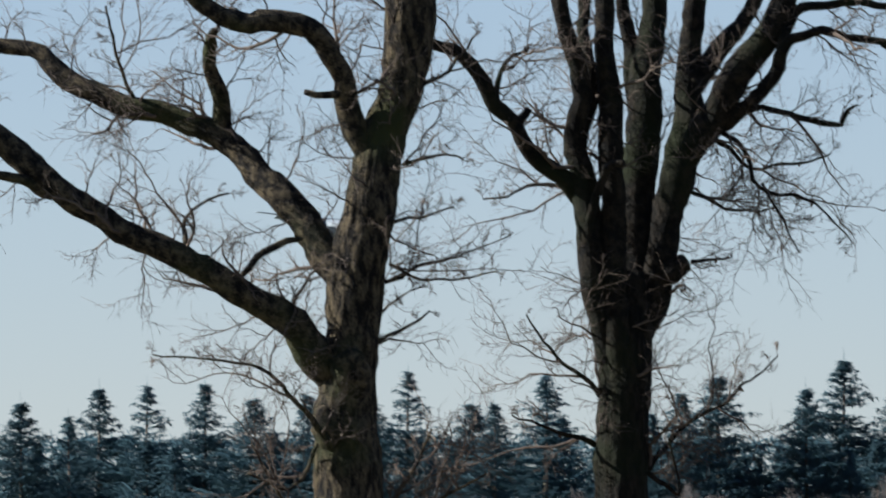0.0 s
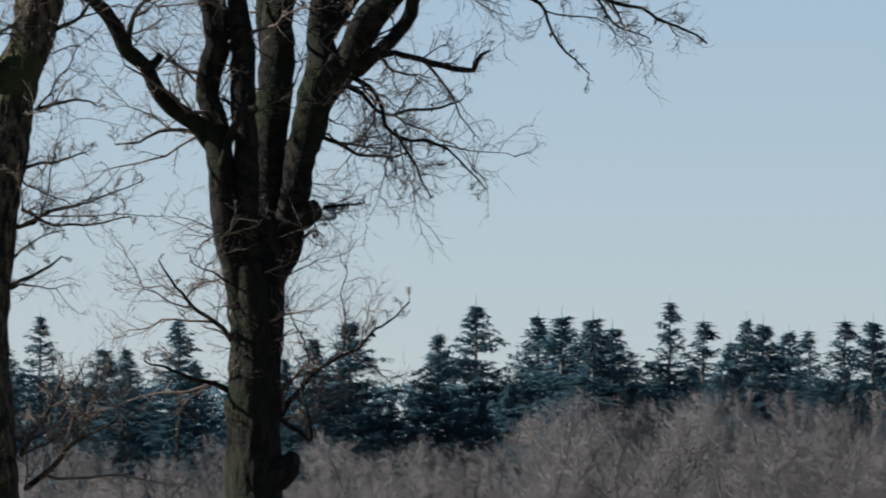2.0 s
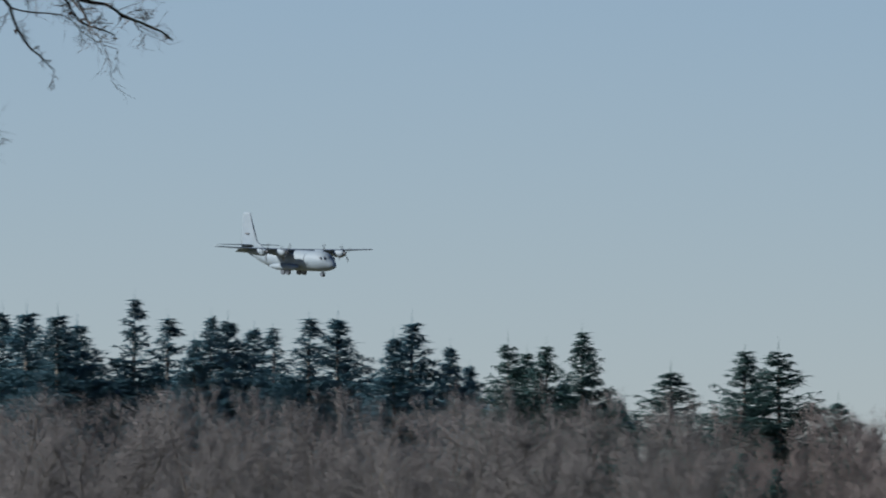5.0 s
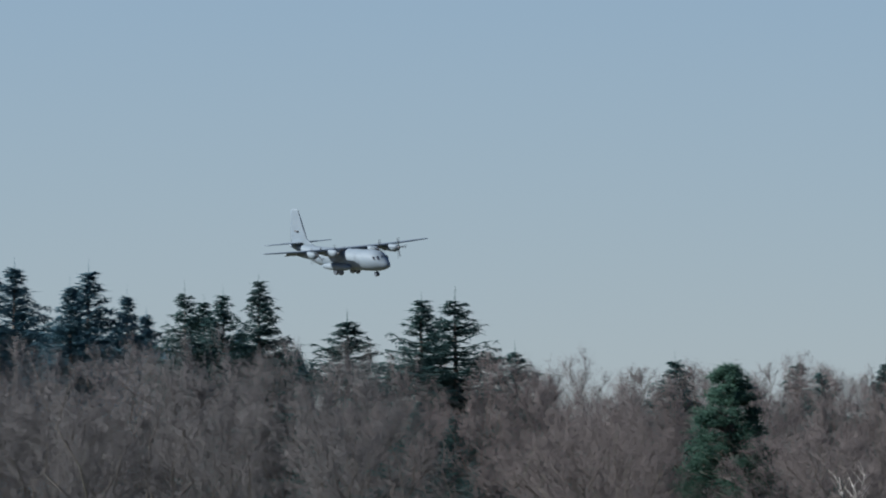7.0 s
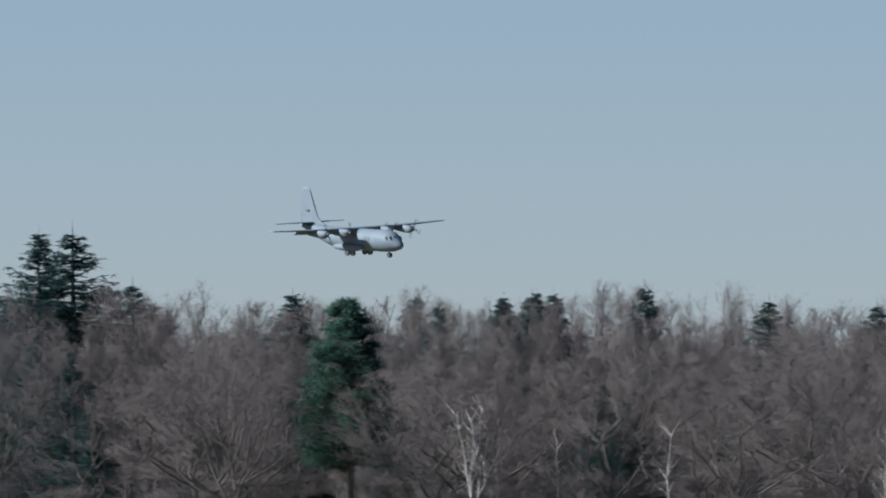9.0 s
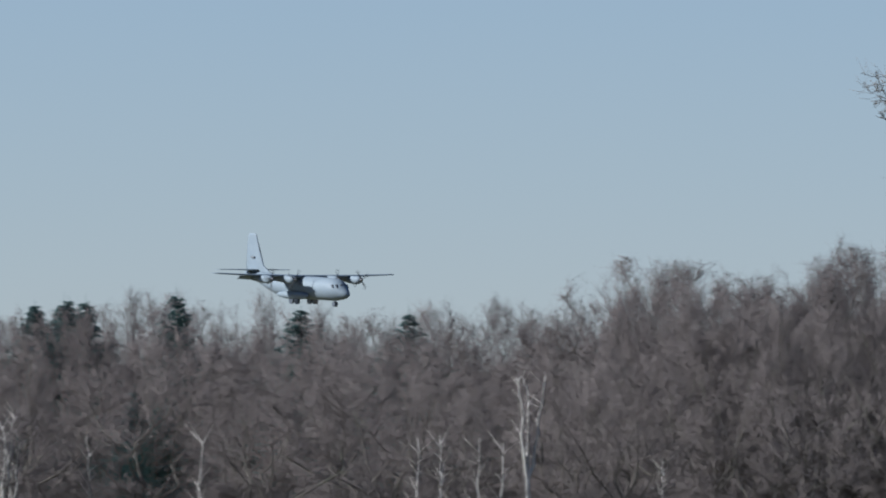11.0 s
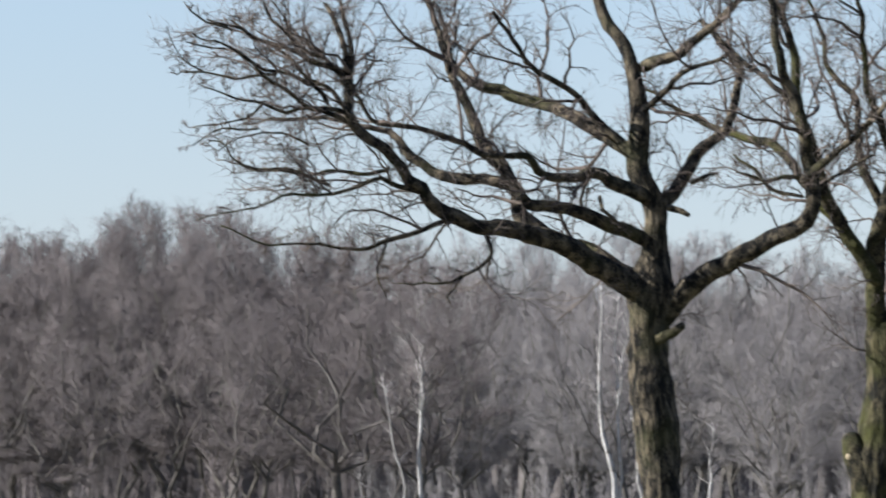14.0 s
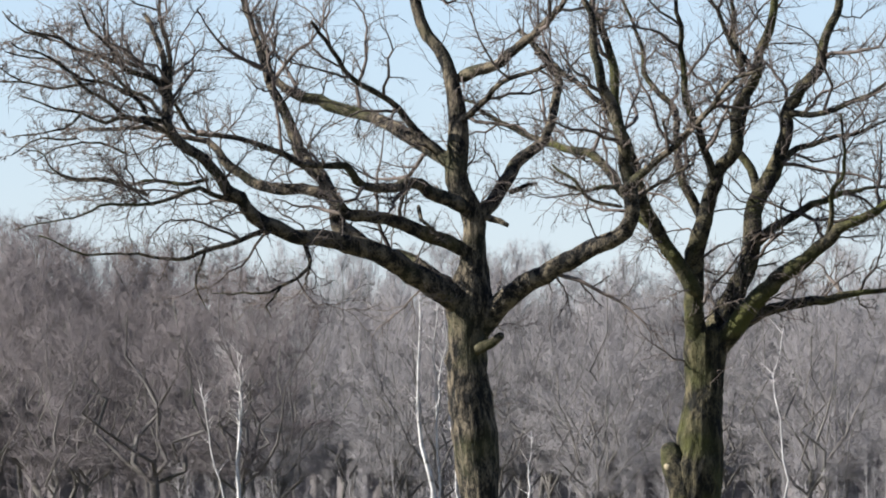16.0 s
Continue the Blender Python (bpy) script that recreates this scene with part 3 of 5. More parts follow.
def stem(tree, *rows):
    pts, rad = smooth_line(rows, 0.12)
    s = Shape()
    s.tube(pts, rad, 96, lumps=0.13, ridges=0.055)
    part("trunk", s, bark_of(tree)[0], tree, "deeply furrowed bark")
    LINES[tree.name].append((pts, rad))


def limb(tree, *rows):
    thick = rows[0][3] > 0.08
    pts, rad = smooth_line(rows, 0.12)
    rng = random.Random(len(LINES[tree.name]) * 31 + 7)
    far = 0.0
    for i in range(1, len(pts)):
        far += (pts[i] - pts[i - 1]).length
        wob = min(0.11, 0.3 * far) * (1.0 if rad[i] < 0.1 else 0.55)
        k, k2 = pts[i] * 1.7, pts[i] * 4.5
        pts[i] = pts[i] + Vector((noise.noise(k), noise.noise(k + Vector((9, 0, 0))), noise.noise(k + Vector((0, 9, 0))))) * wob
        pts[i] = pts[i] + Vector((noise.noise(k2), 0, noise.noise(k2 + Vector((0, 9, 0))))) * wob * 0.35
    d = (pts[1] - pts[0]).normalized()
    pts = [pts[0] - d * rad[0] * 1.3, pts[0] - d * rad[0] * 0.9] + pts
    rad = [rad[0] * 0.25, rad[0] * 0.7] + rad
    if rad[-1] > 0.05:
        d = (pts[-1] - pts[-2]).normalized()
        r = rad[-1]
        pts, rad = pts + [pts[-1] + d * r * 0.35, pts[-1] + d * r * 0.55], rad + [r * 0.8, r * 0.4]
    s = Shape()
    s.tube(pts, rad, 14 if thick else 7, lumps=0.16 if thick else 0.08)
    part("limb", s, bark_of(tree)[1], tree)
    LINES[tree.name].append((pts, rad))


def scar(tree, x, y, z, r):
    """The pale cut of a lost branch."""
    s = Shape()
    s.tube([Vector((x + r, y + r, z)), Vector((x, y, z)), Vector((x - 0.3 * r, y - 0.3 * r, z))], [r * 1.25, r, r * 0.7], 10)
    part("branch_scar", s, M_SCAR, tree, "pale cut wood")


def twig(s, p, way, length, r, level, rng):
    if level == 2:
        d = way.normalized()
        q = p + d * length * 0.5
        s.cone(p, q + d * length * 0.06, r)
        s.cone(q, q + (d + Vector((rng.gauss(0, 0.35), rng.gauss(0, 0.3), rng.gauss(0, 0.35)))) * length * 0.5, r * 0.8)
        return
    steps = 7 if level == 0 else 4
    pts, rad = [p], [r]
    d = way.normalized()
    zig = Vector((rng.gauss(0, 1), rng.gauss(0, 0.6), rng.gauss(0, 1)))
    zig = (zig - d * zig.dot(d)).normalized() * rng.uniform(0.15, 0.45)
    for i in range(steps):
        d = (d + zig * (1 if i % 2 else -1) + Vector((rng.gauss(0, 0.2), rng.gauss(0, 0.16), rng.gauss(0, 0.19) + 0.03))).normalized()
        pts.append(pts[-1] + d * (length / steps))
        rad.append(max(r * (1 - 0.72 * (i + 1) / steps), 0.004))
    s.tube(pts, rad, 4 if level == 0 else 3, tip=False)
    for k in range((6, 6)[level]):
        f = 0.15 + 0.85 * (k + rng.random()) / 6
        i = min(int(f * steps), steps - 1)
        axis = (pts[i + 1] - pts[i]).normalized()
        side = Vector((rng.gauss(0, 1), rng.gauss(0, 0.7), rng.gauss(0, 1)))
        side = (side - axis * side.dot(axis)).normalized()
        twig(s, pts[i].lerp(pts[i + 1], f * steps - i), axis * 0.75 + side * rng.uniform(0.5, 1.0), length * rng.uniform(0.35, 0.65), max(rad[i] * 0.62, 0.0045), level + 1, rng)


def branchlet(s, p, way, length, r, rng):
    """A crooked side branch that bears twigs of its own."""
    pts, rad, d = [p], [r], way.normalized()
    zig = Vector((rng.gauss(0, 1), rng.gauss(0, 0.6), rng.gauss(0, 1)))
    zig = (zig - d * zig.dot(d)).normalized() * rng.uniform(0.2, 0.45)
    for i in range(9):
        d = (d + zig * math.sin(i * 2.1) + Vector((rng.gauss(0, 0.22), rng.gauss(0, 0.18), rng.gauss(0, 0.2) + 0.02))).normalized()
        pts.append(pts[-1] + d * (length / 9))
        rad.append(r * (1 - 0.75 * (i + 1) / 9))
    s.tube(pts, rad, 5, tip=False)
    for i in range(2, 10):
        axis = (pts[i] - pts[i - 1]).normalized()
        side = Vector((rng.gauss(0, 1), rng.gauss(0, 0.7), rng.gauss(0, 1)))
        side = (side - axis * side.dot(axis)).normalized()
        twig(s, pts[i], axis * 0.8 + side * rng.uniform(0.5, 1.0), rng.uniform(0.25, 0.7), max(rad[i] * 0.6, 0.0066), 1, rng)


def withered_leaf(tree, p, rng):
    """A curled brown leaf that has stayed on its twig."""
    s = Shape()
    a, w = rng.uniform(0.07, 0.11), rng.uniform(0.025, 0.04)
    out = Vector((rng.gauss(0, 0.5), rng.gauss(0, 0.3), -1)).normalized()
    side = out.orthogonal().normalized() * w
    fold = out.cross(side).normalized() * w * 0.7
    s.v = [p, p + out * a * 0.4 + side + fold, p + out * a, p + out * a * 0.4 - side + fold, p + out * a * 0.45 - fold * 0.4]
    s.f = [(0, 1, 4), (1, 2, 4), (2, 3, 4), (3, 0, 4)]
    part("withered_leaf", s, M_LEAF, tree, "curled brown leaf", smooth=False)


def finish_oak(tree, seed):
    """Twigs along all thin limbs and sparsely on the thick ones."""
    rng = random.Random(seed)
    s = Shape()
    old = "old oak" in tree["label"]
    for n, (pts, rad) in enumerate(LINES[tree.name]):
        if len(pts) < 14 and rad[-1] > 0.02:
            continue
        i = 2
        while i < len(pts):
            r = rad[i]
            if n == 0 and pts[i].z < 8.5:
                if rng.random() < 0.12 and pts[i].z > 3.0:
                    a = rng.uniform(0, 6.283)
                    way = Vector((math.cos(a), math.sin(a) * 0.7, rng.uniform(-0.2, 0.5)))
                    twig(s, pts[i] + way * r * 0.8, way, rng.uniform(0.4, 1.0), 0.009, 1, rng)
                i += 1
                continue
            axis = (pts[i] - pts[i - 1]).normalized()
            near = 1 - 0.45 * (i / len(pts)) ** 3
            if 0.022 < r < 0.3 and rng.random() < (0.62 if r < 0.05 else 0.42 if old else 0.3 if r < 0.1 else 0.16):
                side = Vector((rng.gauss(0, 1), rng.gauss(0, 0.8), rng.gauss(0, 0.8) + 0.3))
                side = (side - axis * side.dot(axis)).normalized()
                branchlet(s, pts[i], axis * 0.8 + side, rng.uniform(0.9, 2.1) * near, min(r * 0.6, 0.034), rng)
            side = Vector((rng.gauss(0, 1), rng.gauss(0, 0.6), rng.gauss(0, 0.9) + 0.45))
            side = (side - axis * side.dot(axis)).normalized()
            big = r < 0.12
            twig(s, pts[i] + side * r * 0.7, axis * (0.7 if big else 0.25) + side, (rng.uniform(0.35, 1.15) if big else rng.uniform(0.4, 1.1)) * near * min(1.0, max(0.3, r / 0.05)),
                 min(max(r * 0.4, 0.008), 0.018), 0, rng)
            i += rng.choice((1, 1, 2)) if r < 0.03 else rng.choice((2, 2, 3)) if r < 0.07 or old else rng.choice((3, 4, 6))
    part("crown", s, M_TWIG, tree, "fine tangled bare twigs", kind="stuff")
    if "upright" in tree["label"]:
        for pts, rad in [line for line in LINES[tree.name] if line[1][-1] < 0.02][:16]:
            withered_leaf(tree, pts[-rng.randrange(1, 9)], rng)


t1 = start_oak(186, -6.572, OAK_LABELS['old_oak'])
stem(t1, (0.0, 0.0, -0.3, 0.671), (-0.02, 0.0, 1.82, 0.575), (-0.02, 0.0, 2.97, 0.517), (-0.02, 0.0, 4.5, 0.483), (-0.04, 0.0, 5.27, 0.452), (-0.06, 0.0, 5.88, 0.414), (0.02, 0.0, 6.8, 0.375), (0.09, 0.0, 7.72, 0.375), (0.27, 0.0, 8.56, 0.352), (0.4, 0.1, 9.41, 0.314), (0.66, 0.2, 10.1, 0.291), (0.78, 0.2, 10.78, 0.33), (0.81, 0.2, 11.4, 0.352), (0.88, 0.3, 12.55, 0.314), (1.0, 0.5, 14.08, 0.23), (0.96, 0.3, 16.0, 0.134), (1.07, 0.2, 17.53, 0.054))
limb(t1, (-0.21, 0.0, 6.28, 0.268), (-0.49, -0.2, 6.63, 0.261), (-0.77, -0.4, 6.98, 0.23), (-1.23, -0.6, 7.26, 0.199), (-1.69, -0.7, 7.54, 0.188), (-2.23, -0.8, 7.83, 0.176), (-2.95, -0.9, 8.17, 0.169), (-3.85, -1.0, 8.71, 0.169), (-4.37, -1.0, 9.18, 0.192), (-4.75, -1.0, 9.47, 0.192), (-5.67, -1.2, 9.94, 0.192), (-7.05, -1.5, 10.25, 0.138), (-8.43, -1.8, 10.94, 0.061))
limb(t1, (-0.09, 0.0, 7.64, 0.245), (-0.46, 0.2, 8.14, 0.215), (-0.78, 0.4, 8.6, 0.215), (-1.16, 0.6, 9.0, 0.207), (-1.47, 0.8, 9.34, 0.176), (-1.93, 0.9, 9.66, 0.169), (-2.45, 1.0, 9.87, 0.153), (-3.07, 1.0, 10.02, 0.146), (-3.68, 1.1, 10.25, 0.146), (-4.06, 1.2, 10.55, 0.138), (-4.37, 1.3, 10.78, 0.115), (-5.06, 1.4, 10.9, 0.1), (-5.98, 1.6, 11.24, 0.054))
limb(t1, (-1.76, 0.9, 9.71, 0.138), (-1.74, 0.8, 10.17, 0.115), (-1.92, 0.7, 10.55, 0.1), (-1.95, 0.5, 10.86, 0.092), (-1.84, 0.4, 11.05, 0.054))
limb(t1, (0.21, 0.0, 9.33, 0.153), (-0.02, -0.1, 9.87, 0.176), (-0.1, -0.3, 10.29, 0.153), (-0.25, -0.4, 10.63, 0.153), (-0.56, -0.6, 10.98, 0.146), (-1.0, -0.7, 11.09, 0.153), (-1.61, -0.8, 11.08, 0.138), (-2.07, -0.9, 11.32, 0.115), (-2.45, -1.0, 11.7, 0.092), (-3.22, -1.1, 12.32, 0.046))
limb(t1, (-0.06, -0.2, 10.08, 0.061), (-0.38, -0.5, 10.13, 0.054), (-0.61, -0.7, 10.17, 0.042))
limb(t1, (-4.1, -1.0, 8.75, 0.1), (-4.52, -1.2, 8.95, 0.069), (-5.06, -1.4, 9.02, 0.046))
limb(t1, (-1.46, -0.7, 7.64, 0.046), (-1.23, -0.6, 7.86, 0.05), (-1.0, -0.4, 8.03, 0.054), (-0.69, -0.2, 8.14, 0.034))
limb(t1, (-2.22, -0.8, 7.99, 0.046), (-2.26, -0.6, 8.33, 0.034), (-2.11, -0.4, 8.56, 0.023), (-1.69, -0.2, 8.75, 0.015))
limb(t1, (-0.27, -0.4, 5.34, 0.069), (-0.61, -0.7, 5.8, 0.038), (-1.07, -0.9, 6.19, 0.027), (-1.69, -1.0, 6.49, 0.019), (-2.61, -1.0, 6.57, 0.011))
limb(t1, (0.34, 0.0, 6.71, 0.031), (0.77, 0.2, 7.03, 0.023), (1.15, 0.4, 7.22, 0.011))
limb(t1, (0.43, 0.0, 8.33, 0.031), (0.92, -0.3, 8.49, 0.019), (1.38, -0.6, 8.56, 0.011))
limb(t1, (0.48, 0.0, 7.57, 0.031), (1.07, 0.3, 7.8, 0.019), (1.76, 0.5, 8.1, 0.011), (2.15, 0.6, 8.22, 0.008))
limb(t1, (0.54, -0.2, 7.8, 0.023), (1.07, -0.5, 7.6, 0.019), (1.99, -0.8, 7.68, 0.011))
limb(t1, (0.73, 0.2, 9.18, 0.031), (1.15, 0.5, 9.29, 0.019), (1.61, 0.8, 9.25, 0.011))
limb(t1, (0.96, 0.2, 10.25, 0.038), (1.38, 0.6, 10.55, 0.023), (1.76, 0.9, 10.94, 0.015))
limb(t1, (0.38, 0.3, 7.11, 0.023), (0.61, 0.5, 7.34, 0.015), (1.07, 0.6, 7.49, 0.008))
limb(t1, (-0.46, -0.4, 5.34, 0.034), (-0.77, -0.6, 4.81, 0.027), (-1.38, -0.9, 4.96, 0.015))
limb(t1, (0.54, 0.3, 4.5, 0.038), (0.8, 0.4, 5.04, 0.031), (1.11, 0.5, 5.57, 0.015))
limb(t1, (0.61, -0.3, 4.04, 0.046), (1.3, -0.5, 4.65, 0.027), (1.84, -0.6, 4.96, 0.015))
limb(t1, (-0.46, -0.4, 4.04, 0.038), (-0.92, -0.7, 4.65, 0.023), (-1.38, -0.8, 5.34, 0.011))
limb(t1, (-2.91, 1.0, 10.02, 0.031), (-3.18, 0.8, 10.71, 0.023), (-3.37, 0.6, 11.4, 0.015))
limb(t1, (0.77, 0.3, 11.86, 0.153), (1.38, 0.8, 12.62, 0.107), (2.15, 1.2, 13.7, 0.054))
limb(t1, (0.92, 0.3, 13.31, 0.138), (0.15, -0.4, 14.31, 0.092), (-0.77, -1.0, 15.38, 0.038))
limb(t1, (0.0, -0.12, 6.15, 0.30), (0.03, -0.36, 6.42, 0.27), (0.05, -0.46, 6.56, 0.15))
limb(t1, (-0.18, -0.15, 5.38, 0.26), (-0.32, -0.24, 5.62, 0.25), (-0.36, -0.27, 5.82, 0.12))
finish_oak(t1, 7)

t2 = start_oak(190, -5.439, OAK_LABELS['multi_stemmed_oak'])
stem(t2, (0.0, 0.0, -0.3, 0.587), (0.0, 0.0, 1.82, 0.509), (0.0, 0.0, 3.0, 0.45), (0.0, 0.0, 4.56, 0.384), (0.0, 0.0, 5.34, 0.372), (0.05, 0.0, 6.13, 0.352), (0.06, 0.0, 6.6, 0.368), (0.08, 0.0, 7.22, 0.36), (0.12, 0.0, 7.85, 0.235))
limb(t2, (-0.06, -0.1, 6.21, 0.157), (-0.23, -0.15, 6.91, 0.18), (-0.37, -0.3, 7.54, 0.196), (-0.44, -0.4, 8.32, 0.188), (-0.55, -0.4, 9.02, 0.18), (-0.63, -0.5, 9.73, 0.141), (-0.56, -0.6, 10.43, 0.133), (-0.74, -0.7, 11.14, 0.117), (-0.9, -0.8, 11.76, 0.102), (-1.1, -0.9, 13.17, 0.047))
limb(t2, (-0.59, -0.5, 9.49, 0.117), (-0.45, -0.3, 10.2, 0.102), (-0.51, -0.2, 10.98, 0.086), (-0.55, -0.1, 11.61, 0.078), (-0.51, 0.0, 12.78, 0.039))
limb(t2, (0.0, -0.1, 6.13, 0.196), (-0.04, -0.25, 6.91, 0.188), (-0.09, -0.4, 7.85, 0.157), (-0.12, -0.5, 9.26, 0.172), (-0.16, -0.5, 10.04, 0.172), (-0.23, -0.6, 10.98, 0.133), (-0.25, -0.6, 11.61, 0.133), (-0.31, -0.7, 13.17, 0.07))
limb(t2, (0.12, 0.1, 6.13, 0.235), (0.16, 0.15, 6.91, 0.274), (0.23, 0.2, 8.08, 0.258), (0.23, 0.3, 9.02, 0.258), (0.31, 0.3, 10.04, 0.243), (0.39, 0.4, 10.98, 0.204), (0.43, 0.5, 11.61, 0.172), (0.47, 0.6, 13.17, 0.102), (0.39, 0.7, 14.89, 0.039))
limb(t2, (0.25, 0.3, 9.96, 0.157), (0.14, 0.5, 10.82, 0.117), (0.04, 0.6, 11.61, 0.094), (-0.08, 0.8, 13.17, 0.039))
limb(t2, (0.16, 0.0, 6.13, 0.196), (0.3, 0.0, 6.91, 0.188), (0.47, 0.0, 7.54, 0.211), (0.56, 0.0, 8.08, 0.219), (0.65, 0.0, 8.63, 0.219), (0.78, 0.0, 9.26, 0.25), (0.95, 0.0, 9.88, 0.219), (0.91, 0.1, 10.51, 0.172), (0.98, 0.2, 11.14, 0.157), (1.03, 0.2, 11.61, 0.157), (1.1, 0.3, 13.17, 0.07))
limb(t2, (0.82, 0.0, 9.34, 0.235), (1.29, -0.2, 10.0, 0.215), (1.64, -0.4, 10.59, 0.215), (1.96, -0.5, 11.06, 0.196), (2.23, -0.6, 11.61, 0.176), (2.58, -0.8, 12.78, 0.086))
limb(t2, (1.0, 0.1, 10.43, 0.164), (1.33, 0.3, 10.94, 0.141), (1.64, 0.5, 11.29, 0.117), (1.88, 0.6, 11.68, 0.102), (2.35, 0.8, 12.78, 0.047))
limb(t2, (1.45, -0.2, 9.88, 0.11), (1.92, -0.5, 10.31, 0.102), (2.18, -0.7, 10.78, 0.094), (2.35, -0.8, 10.96, 0.078), (2.82, -0.9, 11.1, 0.063), (3.13, -1.0, 11.02, 0.055), (3.66, -1.0, 10.94, 0.047), (4.54, -1.1, 10.89, 0.035), (5.32, -1.2, 10.65, 0.023), (6.26, -1.3, 10.2, 0.012))
limb(t2, (2.21, -0.7, 10.94, 0.078), (2.36, -0.6, 11.37, 0.078), (2.74, -0.5, 11.54, 0.063), (3.44, -0.3, 11.54, 0.055), (4.38, 0.0, 11.37, 0.035), (4.85, 0.1, 11.06, 0.02), (5.17, 0.2, 10.43, 0.012))
limb(t2, (2.15, -0.6, 11.53, 0.094), (2.97, -0.4, 12.08, 0.07), (4.7, 0.0, 12.08, 0.055), (6.65, 0.4, 11.84, 0.039), (7.51, 0.6, 11.53, 0.023), (7.98, 0.6, 10.98, 0.012))
limb(t2, (1.49, -0.2, 10.0, 0.055), (1.96, -0.4, 10.04, 0.043), (2.58, -0.5, 9.94, 0.043), (3.04, -0.6, 9.85, 0.043), (3.17, -0.6, 10.04, 0.031), (3.29, -0.6, 10.14, 0.016))
limb(t2, (1.27, -0.1, 9.85, 0.043), (1.72, -0.3, 9.53, 0.031), (1.96, -0.5, 9.02, 0.027), (2.43, -0.6, 8.87, 0.023), (2.82, -0.7, 8.67, 0.016), (3.21, -0.8, 8.24, 0.008))
limb(t2, (3.6, -1.0, 10.93, 0.031), (3.99, -1.0, 10.59, 0.023), (4.31, -0.9, 10.12, 0.016), (4.62, -0.9, 9.77, 0.008))
limb(t2, (1.96, -0.5, 9.02, 0.023), (2.27, -0.5, 8.51, 0.016), (2.47, -0.4, 8.08, 0.008))
limb(t2, (4.7, -1.1, 10.86, 0.023), (5.01, -1.0, 10.51, 0.016), (5.4, -1.0, 10.31, 0.008))
limb(t2, (1.27, -0.1, 9.69, 0.039), (1.8, 0.1, 9.26, 0.027), (2.35, 0.3, 9.34, 0.02), (2.9, 0.4, 9.57, 0.012))
limb(t2, (0.9, 0.0, 8.98, 0.035), (1.49, 0.3, 8.75, 0.023), (2.04, 0.5, 8.67, 0.016))
limb(t2, (0.51, 0.0, 7.69, 0.157), (0.7, -0.1, 7.83, 0.172), (0.88, -0.12, 7.94, 0.141))
limb(t2, (0.99, -0.3, 7.97, 0.031), (1.33, -0.5, 7.93, 0.016), (1.57, -0.6, 8.01, 0.008))
limb(t2, (-0.55, -0.3, 8.87, 0.157), (-0.86, -0.5, 9.14, 0.133), (-1.21, -0.7, 9.41, 0.117), (-1.45, -0.9, 9.85, 0.102), (-1.72, -1.0, 10.08, 0.11), (-1.88, -1.1, 10.43, 0.102), (-2.11, -1.2, 10.71, 0.094), (-2.54, -1.4, 10.9, 0.07), (-2.74, -1.5, 11.06, 0.055), (-3.21, -1.7, 11.37, 0.027))
limb(t2, (-1.45, -0.9, 9.85, 0.078), (-1.27, -0.8, 9.98, 0.063), (-1.24, -0.8, 10.04, 0.047))
limb(t2, (-1.72, -1.0, 10.08, 0.055), (-1.64, -0.8, 10.59, 0.035), (-1.29, -0.6, 10.94, 0.02))
limb(t2, (-0.7, -0.3, 8.98, 0.035), (-1.25, -0.1, 9.02, 0.023), (-1.88, 0.1, 8.83, 0.012))
limb(t2, (-0.47, -0.5, 8.48, 0.07), (-0.2, -0.8, 9.18, 0.063), (0.04, -1.0, 9.34, 0.055))
limb(t2, (-0.3, 0.0, 6.13, 0.047), (-0.43, -0.1, 6.28, 0.035), (-0.78, -0.3, 6.6, 0.027), (-1.1, -0.5, 6.91, 0.02), (-1.29, -0.6, 7.22, 0.012))
limb(t2, (-0.38, 0.0, 5.45, 0.047), (-0.7, -0.2, 5.54, 0.031), (-1.1, -0.4, 5.66, 0.02), (-1.57, -0.5, 5.81, 0.012))
limb(t2, (0.38, 0.0, 5.11, 0.055), (0.67, 0.2, 5.5, 0.035), (1.1, 0.4, 5.85, 0.027), (1.64, 0.6, 6.21, 0.02), (2.19, 0.8, 6.67, 0.012))
limb(t2, (0.39, -0.2, 5.03, 0.039), (0.78, -0.4, 4.72, 0.023), (0.63, -0.5, 5.5, 0.016))
limb(t2, (0.31, -0.1, 4.25, 0.235), (0.47, -0.1, 4.39, 0.18), (0.53, -0.1, 4.52, 0.102))
finish_oak(t2, 14)

t3 = start_oak(184, 6.385, OAK_LABELS['spreading_oak'])
stem(t3, (0.0, 0.0, -0.3, 0.569), (-0.02, 0.0, -0.06, 0.379), (-0.05, 0.0, 1.61, 0.265), (-0.08, 0.0, 2.22, 0.288), (-0.15, 0.0, 2.98, 0.303), (-0.23, 0.0, 3.58, 0.28), (-0.23, 0.0, 4.04, 0.265), (-0.17, 0.0, 4.45, 0.326), (-0.17, 0.0, 4.76, 0.25), (-0.13, 0.0, 5.25, 0.159), (-0.15, 0.0, 5.71, 0.152), (-0.36, 0.0, 6.16, 0.159), (-0.34, 0.1, 6.92, 0.129), (-0.46, 0.2, 7.6, 0.091), (-0.61, 0.3, 7.94, 0.085), (-0.84, 0.4, 8.28, 0.079), (-1.07, 0.5, 9.42, 0.055), (-1.22, 0.6, 10.94, 0.027))
